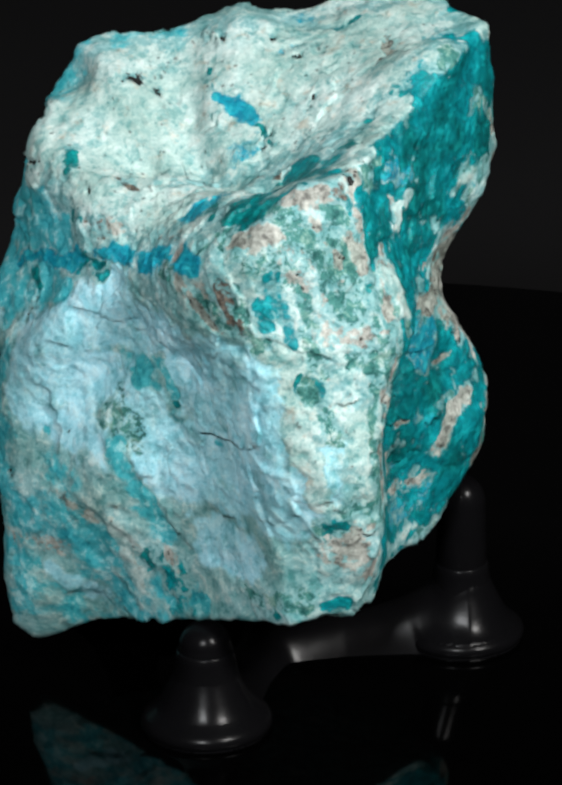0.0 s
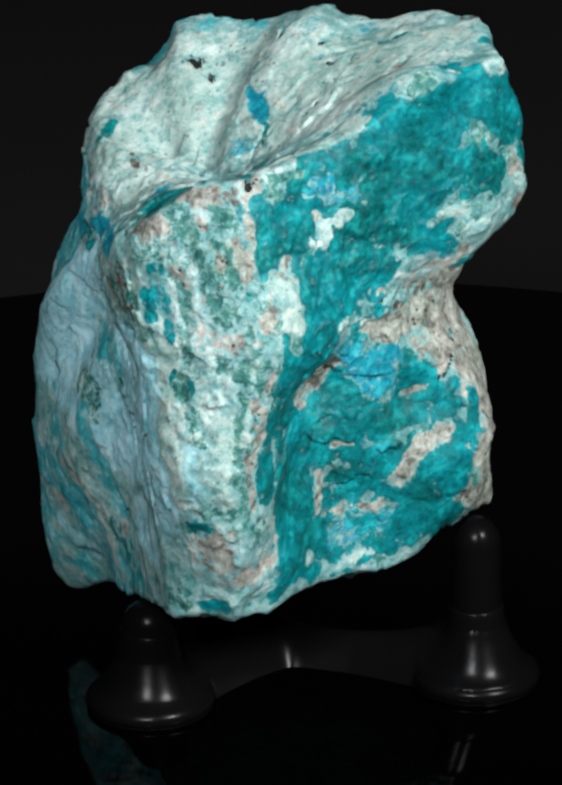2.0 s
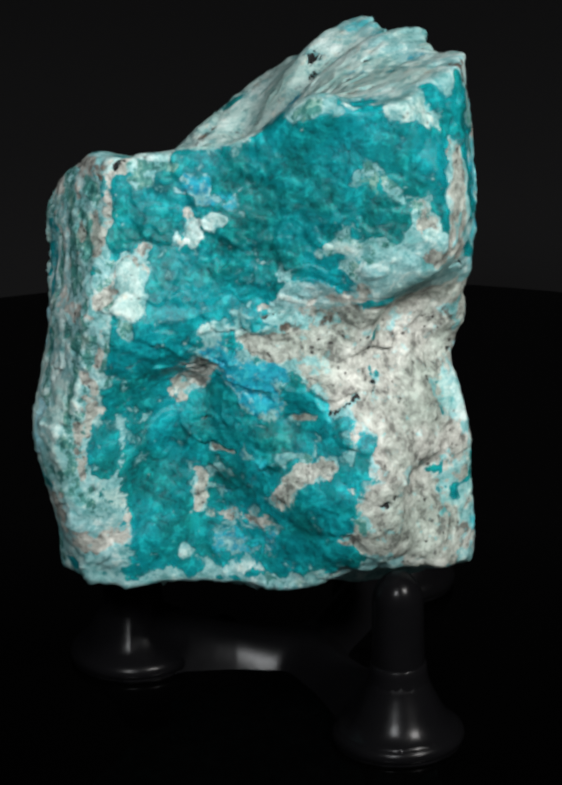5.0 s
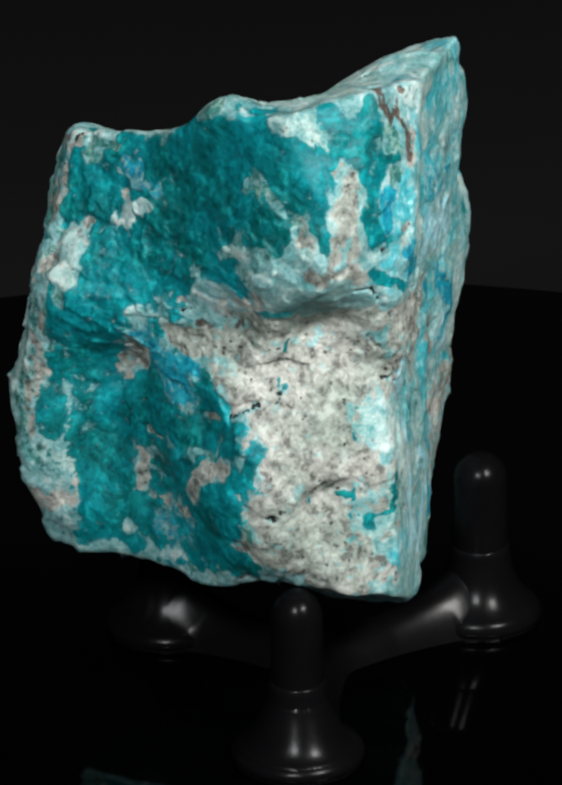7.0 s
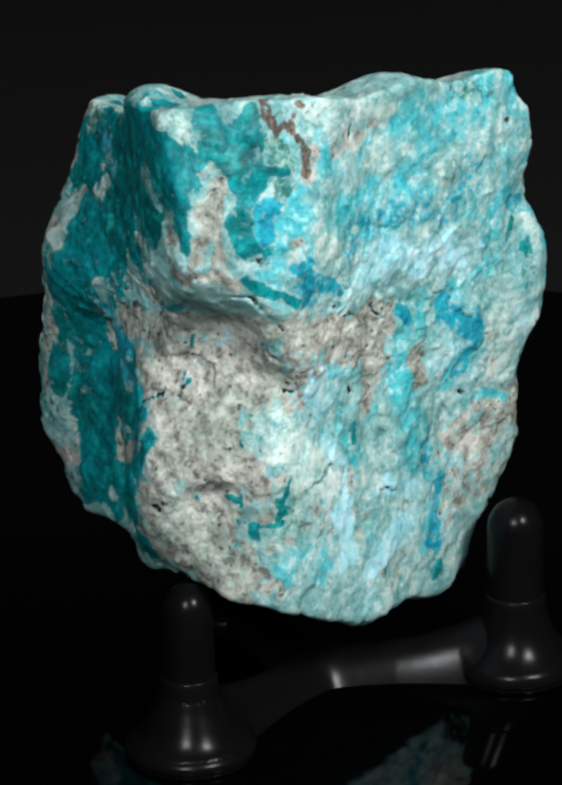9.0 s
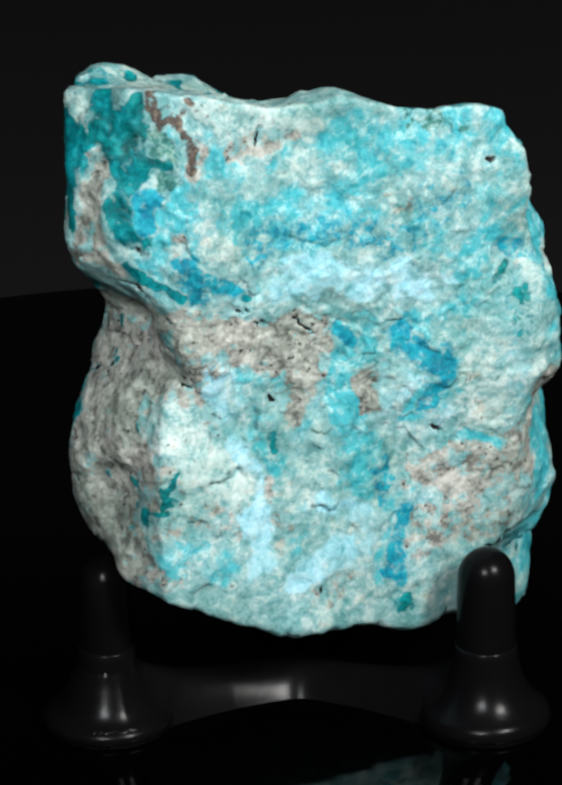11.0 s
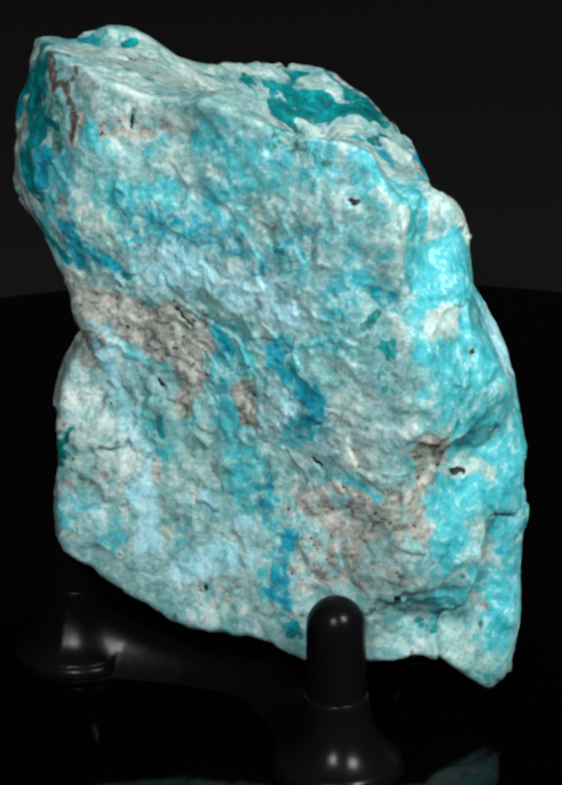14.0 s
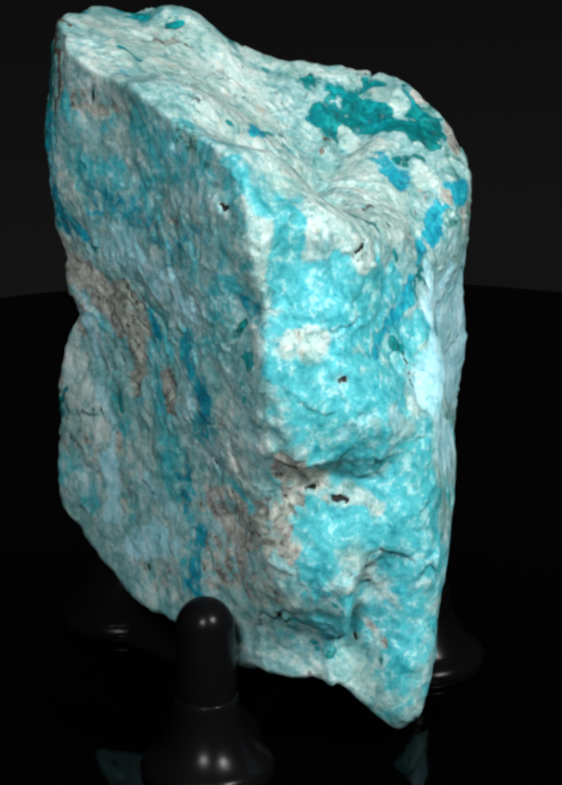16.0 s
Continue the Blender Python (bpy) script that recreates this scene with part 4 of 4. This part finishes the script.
    vein("tan", (7.0, -30.5, 26.5), (10.6, -31.2, 25.4), 2.2, .85)
    vein("tan", (-3.5, -31.5, 19.5), (2.3, -33.5, 21.1), 1.7, .85)
    vein("green", (10.5, -33.8, 16.7), (15.7, -30.8, 19.1), 1.8, 0.72)
    vein("tan", (16.2, -28.1, 27.0), (18.3, -30.3, 15.3), 1.1, .75)
    vein("tan", (6.1, -34.9, 13.5), (13.6, -34.0, 10.5), 2.0, .6)
    vein("tan", (21.5, -26.6, 12.2), (22.0, -31.5, 6.8), 1.5, .85)
    vein("tan", (11.3, -36.1, 3.2), (18.8, -34.6, 4.4), 2.3, .6)
    vein("green", (17.0, -36.0, -1.4), (21.4, -34.7, -0.9), 1.8, 0.82)
    vein("green", (15.3, -33.8, 9.4), (19.2, -34.0, 6.0), 1.3, 0.67)
    vein("teal", (7.4, -37.2, -4.0), (11.2, -38.0, -6.0), 1.5, 1)
    vein("green", (18.8, -36.7, -9.2), (19.5, -38.5, -24.7), 0.8, 0.72)
    vein("teal", (12.3, -41.1, -18.3), (14.4, -40.8, -24.0), 0.9, .6)
    vein("tan", (12.6, -39.5, -32.9), (16.8, -38.5, -36.0), 2.3, .9)
    vein("teal", (10.1, -40.3, -28.9), (15.2, -40.0, -29.6), 0.7, .9)
    vein("green", (12.3, -31.1, 24.5), (15.0, -30.4, 22.5), 1.3, 0.82)
    vein("pit", (6.2, -34.6, 15.2), (6.6, -34.7, 14.5), 0.4, .8)
    vein("pit", (14.7, -26.9, 29.2), (15.8, -27.7, 28.3), 0.7, .8)
    vein("green", (9.1, -33.7, 18.5), (15.8, -34.4, 6.9), 1.7, 0.67)
    vein("teal", (2.0, -35.3, 14.3), (6.0, -36.0, 2.8), 1.5, .7)
    vein("tan", (10.0, -32.3, 22.9), (13.9, -32.8, 15.0), 1.1, .75)
    vein("green", (19.1, -35.0, 2.6), (22.3, -33.5, -4.1), 1.8, 0.77)
    vein("green", (23.9, -31.4, -2.4), (21.4, -31.3, -12.4), 1.5, 0.72)
    vein("tan", (21.0, -34.8, -6.9), (21.2, -30.1, -16.4), 1.2, .85)
    vein("teal", (21.1, -33.0, -18.7), (21.5, -32.4, -25.3), 1.8, .9)
    vein("tan", (20.5, -36.0, -16.7), (20.9, -36.2, -25.8), 0.7, .85)
    vein("tan", (16.6, -39.5, -31.9), (16.8, -37.9, -37.9), 1.5, .6)
    vein("teal", (11.5, -40.7, -27.6), (13.5, -38.8, -35.3), 1.7, .7)
    vein("teal", (10.4, -36.0, -46.4), (20.3, -26.2, -45.6), 1.5, .9)
    vein("teal", (21.1, -29.9, -28.5), (21.7, -16.8, -44.1), 2.5, .95)
    vein("green", (21.0, -35.4, -30.1), (21.0, -33.2, -31.8), 1.8, 0.72)
    vein("tan", (20.7, -28.7, -31.8), (20.8, -26.5, -36.5), 0.7, .95)
    vein("tan", (20.7, -27.3, -37.8), (18.8, -35.7, -39.6), 1.2, .95)
    vein("teal", (25.1, -22.3, 7.7), (29.8, -4.7, 8.8), 2.8, .9)
    vein("teal", (26.2, -21.0, 5.1), (29.9, -3.8, 1.3), 1.5, .8)
    vein("teal", (25.3, -29.3, 1.1), (20.3, -24.3, -29.3), 2.3, .9)
    vein("crust", (26.8, -15.1, 2.1), (26.9, -13.0, 2.2), 0.8, .8)
    vein("crust", (27.9, -8.8, -0.2), (29.6, -4.7, 1.4), 0.7, .7)
    vein("teal", (23.2, -11.5, -46.9), (34.4, 6.8, -43.1), 0.7, .8)
    vein("blue", (22.6, -16.1, 25.5), (24.1, -12.9, 26.5), 1.8, .6)
    vein("green", (17.7, -25.0, 28.4), (21.0, -18.0, 28.6), 1.0, 0.72)
    vein("blue", (-13.2, 30.8, -1.5), (-21.4, 30.8, -11.8), 2.2, .72)
    vein("blue", (-31.7, 29.6, 11.9), (-42.0, 27.1, 3.8), 1.5, .6)
    vein("aqua", (-1.4, 30.2, -4.4), (-6.7, 29.6, -31.2), 3.3, .7)
    vein("pale", (20.8, 32.5, 3.0), (11.9, 31.2, -43.1), 2.9, .6)
    vein("tan", (22.0, 32.9, -1.9), (6.0, 30.6, -1.8), 1.5, .5)
    vein("green", (26.1, -26.2, -1.2), (21.5, -29.3, -22.5), 1.0, 0.62)
    vein("green", (34.9, 4.6, 29.1), (38.1, 9.4, 12.0), 1.3, 0.52)
    vein("crust", (21.2, -30.5, -28.7), (20.8, -29.1, -30.5), 1.5, .7)
    vein("blue", (-13.8, 30.8, -4.7), (-21.8, 31.0, -8.0), 2.7, .72)
    vein("blue", (-1.3, 30.6, -0.5), (-4.3, 30.4, -3.3), 1.5, .8)
    vein("blue", (-9.1, 29.1, -27.7), (-11.6, 28.7, -29.7), 1.7, .55)
    vein("blue", (-9.8, 29.1, -46.7), (-14.1, 28.4, -49.8), 1.7, .7)
    vein("aqua", (26.7, 32.5, -37.1), (20.6, 31.9, -40.0), 2.3, .7)
    vein("teal", (7.5, -10.8, 25.1), (4.8, -15.0, 23.1), 2.5, 1)
    vein("teal", (8.5, -19.4, 26.1), (-4.9, -24.5, 21.5), 2.7, 1)
    vein("blue", (-6.8, -12.8, 20.4), (-12.0, -14.5, 17.8), 2.2, .7)
    vein("teal", (-31.8, 7.6, 22.2), (-33.5, 3.9, 19.0), 1.3, .7)
    vein("crust", (3.9, -13.8, 22.0), (-3.0, -16.7, 22.1), 1.4, 1)
    vein("crust", (7.7, -23.6, 27.0), (6.8, -26.2, 27.4), 1.2, 1)
    vein("crust", (-9.8, -19.1, 19.2), (-12.5, -21.6, 16.7), 2.0, .95)
    vein("crust", (9.6, -13.7, 26.3), (9.0, -13.8, 25.9), 0.6, .9)
    vein("crust", (-4.9, -22.3, 21.8), (-5.7, -22.9, 21.3), 0.5, .9)
    vein("crust", (-9.2, -23.5, 19.0), (-9.8, -24.4, 18.4), 0.7, .8)
    vein("pale", (6.5, 32.2, 9.8), (-19.9, 31.1, 6.5), 3.7, .6)
    vein("pale", (-0.4, 30.1, -32.4), (-7.3, 29.6, -37.0), 2.5, .6)
    vein("tan", (23.6, 32.6, 2.2), (4.5, 30.1, -5.6), 2.8, .95)
    vein("tan", (5.4, 29.7, -11.3), (6.8, 29.7, -15.9), 1.5, .95)
    vein("crust", (26.4, 30.6, -16.2), (17.8, 31.1, -27.9), 3.7, .9)
    vein("tan", (23.2, -32.8, 0.9), (21.0, -34.4, -19.5), 0.8, .7)
    vein("green", (32.7, -0.5, -19.9), (39.8, 9.4, -34.9), 1.3, 0.62)
    vein("tan", (-34.6, -10.0, -36.4), (-29.3, -12.7, -39.2), 1.8, .6)
    vein("crust", (-25.7, -14.6, -38.4), (-22.4, -13.6, -45.7), 2.0, .8)
    vein("green", (-1.9, -30.2, -45.3), (6.7, -36.5, -45.8), 1.5, 0.72)
    vein("green", (25.6, -28.7, 1.5), (21.5, -30.9, -24.8), 1.7, 0.72)
    vein("tan", (23.2, -32.7, -1.0), (20.7, -35.0, -13.8), 0.7, .7)
    vein("teal", (12.1, -35.4, -47.4), (21.2, -21.5, -44.5), 1.8, .9)
    vein("teal", (25.9, -7.6, -44.1), (34.8, 5.6, -42.3), 1.8, .9)
    # main seams
    vein("teal", (26.0, -25.7, -1.8), (21.4, -22.5, -42.2), 3.8, 1)
    vein("teal", (24.7, -30.3, -1.2), (21.5, -31.0, -24.2), 2.2, .9)
    vein("teal", (12.4, -35.5, -46.3), (20.8, -24.2, -45.4), 1.8, .9)
    vein("teal", (25.0, -16.6, 10.5), (33.2, 1.2, 19.4), 4, 1)
    vein("teal", (29.5, -4.3, 23.8), (33.9, 2.9, 29.9), 4.5, 1)
    vein("teal", (39.5, 12.2, 36.0), (42.0, 18.6, 29.3), 3.5, 1)
    vein("teal", (27.7, -9.4, 6.3), (26.2, -22.3, 4.8), 2, .9)
    vein("blue", (27.2, -9.3, -8.5), (30.5, -3.3, -6.8), 2.4, .8)
    vein("teal", (29.3, -6.7, -18.5), (32.0, -0.3, -18.1), 3.3, 1)
    vein("teal", (23.6, -11.5, -27.9), (26.0, -8.9, -28.5), 2.6, .95)
    vein("teal", (39.7, 7.1, -23.5), (39.8, 10.1, -19.5), 2.4, .9)
    vein("tan", (20.2, -17.2, -11.0), (22.5, -15.0, -7.9), 2.8, 1)
    vein("tan", (21.8, -15.9, -26.6), (21.9, -14.6, -33.5), 1.2, 1)
    vein("tan", (34.5, -0.4, -25.1), (36.8, 3.3, -22.8), 1.8, 1)
    vein("tan", (15.9, -30.6, 19.4), (17.0, -31.9, 13.3), 1.3, .9)
    vein("crust", (22.1, -27.1, 10.8), (25.0, -27.4, 5.5), 2.4, .9)
    vein("tan", (18.7, -35.8, -39.6), (20.5, -28.9, -37.2), 2, .95)
    vein("crust", (21.7, -17.2, -41.5), (21.7, -17.2, -41.9), 1.2, 1)
    vein("crust", (24.0, -15.9, 17.2), (25.3, -12.7, 18.4), 2, .9)
    vein("crust", (35.4, 4.4, 17.6), (37.3, 7.1, 17.2), 1.1, .9)
    vein("crust", (24.9, -9.0, -44.6), (26.7, -6.5, -44.0), 1.2, .8)
    vein("rust", (30.9, 2.6, 1.2), (32.0, 6.4, 3.5), 1.8, .5)
    vein("tan", (29.0, 21.0, -4.1), (37.4, 18.8, -37.4), 4.5, .95)
    vein("tan", (29.6, -4.7, -2.3), (32.9, 9.4, 0.5), 2.4, .9)
    vein("teal", (31.9, 28.7, -31.2), (31.9, 29.2, -33.2), 1.3, .8)
    vein("green", (8.6, -37.5, -4.5), (9.9, -38.1, -6.3), 1.6, .9)
    vein("rust", (-5.8, -33.3, 11.9), (-2.3, -34.6, 3.9), 1.2, .55)
    vein("teal", (-27.0, -9.2, 7.1), (-33.8, -0.0, 6.9), 2.2, .9)
    vein("pale", (6.1, -39.6, -16.5), (8.5, -40.7, -24.8), 3.5, .9)
    vein("blue", (-41.3, 9.7, 3.1), (-16.5, -19.5, 12.3), 2.0, .85)
    vein("blue", (-6.1, 12.2, 31.1), (-0.9, 6.3, 28.3), 1.7, .9)
    vein("pale", (-11.8, -22.3, -10.1), (7.7, -40.5, -19.4), 7, 1)
    vein("pale", (-39.2, -5.8, -9.6), (-31.4, -8.4, -16.2), 7, 1)
    vein("crust", (6.9, -38.8, -11.0), (10.2, -41.2, -23.8), 2.6, .9)
    vein("aqua", (-24.9, -11.2, -8.2), (-24.5, -11.6, -9.0), 1.7, .9)
    vein("teal", (-14.9, -20.5, -13.5), (-14.5, -20.8, -14.8), 1.0, .8)
    vein("aqua", (-17.7, -17.3, -4.5), (-14.9, -20.4, -12.6), 1.4, .8)
    vein("aqua", (-25.2, -16.6, -24.3), (-16.8, -17.5, -41.2), 2.4, .8)
    vein("teal", (11.0, -40.4, -28.7), (14.4, -40.3, -28.3), 1.0, .9)
    vein("tan", (13.5, -39.2, -33.9), (16.9, -38.8, -35.1), 2.2, .9)
    vein("pit", (-38.6, 2.1, -2.2), (-41.9, 1.2, -8.0), .3, .9)
    vein("pit", (-32.8, -9.3, -22.1), (-32.8, -9.9, -23.5), .35, 1)
    vein("pit", (-23.8, 17.8, 32.3), (-20.8, 19.3, 32.6), .6, 1)
    vein("pit", (-17.7, 17.9, 30.7), (-17.1, 17.7, 30.4), .6, 1)
    vein("pit", (-29.1, -0.8, 18.0), (-29.0, -1.3, 17.7), .45, 1)
    vein("pit", (6.7, 16.6, 36.3), (7.7, 16.1, 36.3), .5, 1)
    vein("pit", (1.0, 1.9, 25.3), (2.2, 2.1, 25.9), .5, .9)
    vein("pit", (2.7, 21.4, 38.8), (3.1, 21.0, 38.5), .4, 1)
    vein("pit", (9.7, 6.6, 32.3), (10.2, 6.1, 32.2), .4, 1)
    vein("rust", (-28.9, -4.8, 14.1), (-26.2, -7.7, 12.3), 1.4, .5)
    vein("teal", (32.1, 25.4, -15.1), (32.6, 25.8, -26.3), .5, 1)
    vein("teal", (32.6, 26.5, -31.3), (29.3, 32.3, -29.9), .6, 1)
    vein("teal", (27.2, 31.7, -23.3), (29.7, 32.1, -28.7), .6, 1)
    vein("teal", (35.6, 18.8, -26.9), (32.6, 25.5, -26.7), .55, 1)
    vein("teal", (31.1, 14.5, 0.9), (33.0, 12.5, -7.3), .5, .9)
    vein("pit", (36.4, 7.8, -11.7), (33.7, 13.1, -8.9), .45, 1)
    vein("rust", (29.4, 29.6, 43.4), (27.4, 31.1, 40.3), 1.6, .8)
    vein("tan", (38.1, 26.5, 31.5), (38.7, 26.6, 16.8), 1.6, .95)
    vein("teal", (32.2, 29.9, 33.0), (28.5, 31.5, 32.8), 1.5, .95)
    vein("blue", (31.1, 31.0, 26.0), (30.6, 31.5, 21.6), 1.7, .9)
    vein("teal", (31.3, -1.5, 30.6), (40.7, 13.4, 22.1), 4.5, 1)
    vein("teal", (24.5, -20.0, 10.0), (21.6, -21.2, -39.0), 4, 1)
    vein("pit", (35.0, 26.4, 11.1), (33.1, 29.1, 11.5), .5, .9)
    vein("pit", (32.9, 29.0, 10.9), (27.7, 31.4, 4.3), .4, .8)
    vein("blue", (-12.7, 30.7, -2.7), (-21.2, 31.0, -8.3), 2.4, .72)
    vein("blue", (-22.1, 30.9, -9.2), (-18.7, 30.0, -16.0), 2.0, .7)
    vein("blue", (-10.9, 28.7, -26.7), (-10.9, 29.0, -33.2), 1.8, .62)
    vein("blue", (-14.8, 28.6, -37.2), (-12.6, 28.7, -48.6), 1.8, .65)
    vein("tan", (-7.1, 30.2, -10.1), (-7.5, 30.0, -14.9), 2.2, .9)
    vein("tan", (20.5, 32.5, 2.2), (2.7, 30.3, -3.5), 3.4, .9)
    vein("tan", (2.7, 30.0, -6.4), (5.8, 29.7, -15.7), 1.3, .9)
    vein("tan", (-24.0, 27.9, -33.9), (-37.1, 26.8, -29.9), 3.6, .8)
    vein("aqua", (-25.7, 29.0, -23.1), (-31.8, 28.7, -26.1), 1.1, 1)
    vein("pit", (-19.6, 28.9, -20.8), (-25.7, 28.7, -25.7), .3, .9)
    vein("pit", (0.8, 30.3, -49.0), (0.4, 30.3, -49.2), .6, 1)
    vein("pit", (10.5, 29.9, -12.2), (10.2, 29.9, -12.7), .5, 1)
    vein("pit", (13.0, 33.1, 38.8), (12.5, 32.9, 36.0), .5, .9)
    vein("pit", (-40.4, 24.3, -20.4), (-41.9, 16.1, -24.2), .7, 1)
    vein("pit", (-29.8, 31.2, 27.8), (-30.3, 31.1, 27.6), .5, 1)
    vein("pit", (14.5, 32.2, 6.1), (10.3, 31.4, 2.6), .3, .9)
    vein("pit", (6.0, 31.2, 2.2), (0.3, 30.4, -2.8), .3, .9)
    vein("crust", (19.6, 33.4, 42.1), (7.2, 32.2, 39.3), 3.4, .9)
    vein("rust", (28.3, 29.2, 44.4), (24.7, 32.3, 38.8), 1.4, .7)
    vein("blue", (20.7, 33.2, 10.7), (16.1, 32.9, 10.0), 1.6, .7)
    vein("pale", (-2.1, 30.1, -42.0), (5.0, 30.8, -45.4), 3.4, .7)
    vein("aqua", (-37.3, 22.5, 25.1), (-39.3, 21.9, 13.3), 2.8, 1)
    vein("crust", (-41.2, 26.1, 6.8), (-42.8, 21.3, 7.2), 2.2, .8)
    vein("aqua", (-40.5, 9.9, 6.7), (-33.7, 0.6, 9.9), 2.8, 1)
    vein("pale", (-17.1, -18.5, -2.8), (-43.6, -2.1, -18.5), 3, 1)
    vein("aqua", (-42.8, 20.6, -30.0), (-44.7, 14.8, -27.9), 3.6, 1)
    vein("tan", (-42.8, 26.4, -14.9), (-40.1, 20.8, -21.3), 2.0, .9)
    vein("pit", (-40.2, 22.3, -21.4), (-40.1, 21.2, -22.0), .7, 1)
    vein("teal", (8.3, -13.0, 25.5), (0.5, -22.7, 23.9), 2.6, .9)
    vein("blue", (-8.1, -14.0, 20.0), (-12.5, -14.2, 17.6), 1.7, .8)
    vein("crust", (3.8, -13.7, 21.9), (-3.9, -17.2, 22.0), 1.5, 1)
    vein("crust", (8.8, -23.3, 27.2), (6.2, -25.4, 27.1), 1.6, 1)
    vein("crust", (-36.5, 14.2, 25.0), (-38.9, 9.9, 18.7), 4, 1)
    vein("pit", (-39.8, 12.9, 20.0), (-38.0, 9.3, 20.0), .5, .8)
    return field


def build_rock():
    bm = bmesh.new()
    bmesh.ops.create_icosphere(bm, subdivisions=8, radius=1.0)
    bm.verts.ensure_lookup_table()
    way = np.array([v.co for v in bm.verts])
    way /= np.linalg.norm(way, axis=1)[:, None]
    reach = break_surface(way)
    p = way * reach[:, None]
    # uneven break surfaces: broad waves, then chips and grain
    lift = 0.4 * rough(p, 9.0, 3) + 0.1 * rough(p, 3.0, 11) - 0.5 * np.abs(rough(p, 6.0, 23)) - 0.14 * np.abs(rough(p, 2.2, 29, 2)) + 0.3
    lift += 0.09 * flakes(p, 8.5, 5) + 0.08 * flakes(p, 3.4, 9) + 0.045 * flakes(p, 1.6, 15)
    p = p + way * lift[:, None]
    # hard minerals stand proud of soft ones
    field = lay_veins(p)
    proud = 0.4 * field["crust"] - 0.3 * field["tan"] - 0.25 * field["green"] - 0.9 * field["pit"] + 0.09 * rough(p, 1.1, 83, 2)
    p = p + way * proud[:, None]
    for v, co in zip(bm.verts, p * MM):
        v.co = co
    ob = part("rock", bm, STONE)
    for kind, values in field.items():
        layer = ob.data.attributes.new(kind, "FLOAT", "POINT")
        layer.data.foreach_set("value", values.astype(np.float32))
    tagged(ob, "rough blue-green chrysocolla lump with pale crust on a black stand", "mineral rock")
    return ob


turntable = build_setting()
stand = build_stand()
rock = build_rock()


def motions():
    for thing, at in ((turntable, pose(0, 0, 0)), (stand, pose(STAND[0] * MM, STAND[1] * MM, 0.0002)),
                      (rock, pose(CENTRE[0] * MM, CENTRE[1] * MM, CENTRE[2] * MM))):
        walk(thing, [(t, pose(0, 0, 0, 0, 0, d) @ at) for t, d in TURN])


motions()
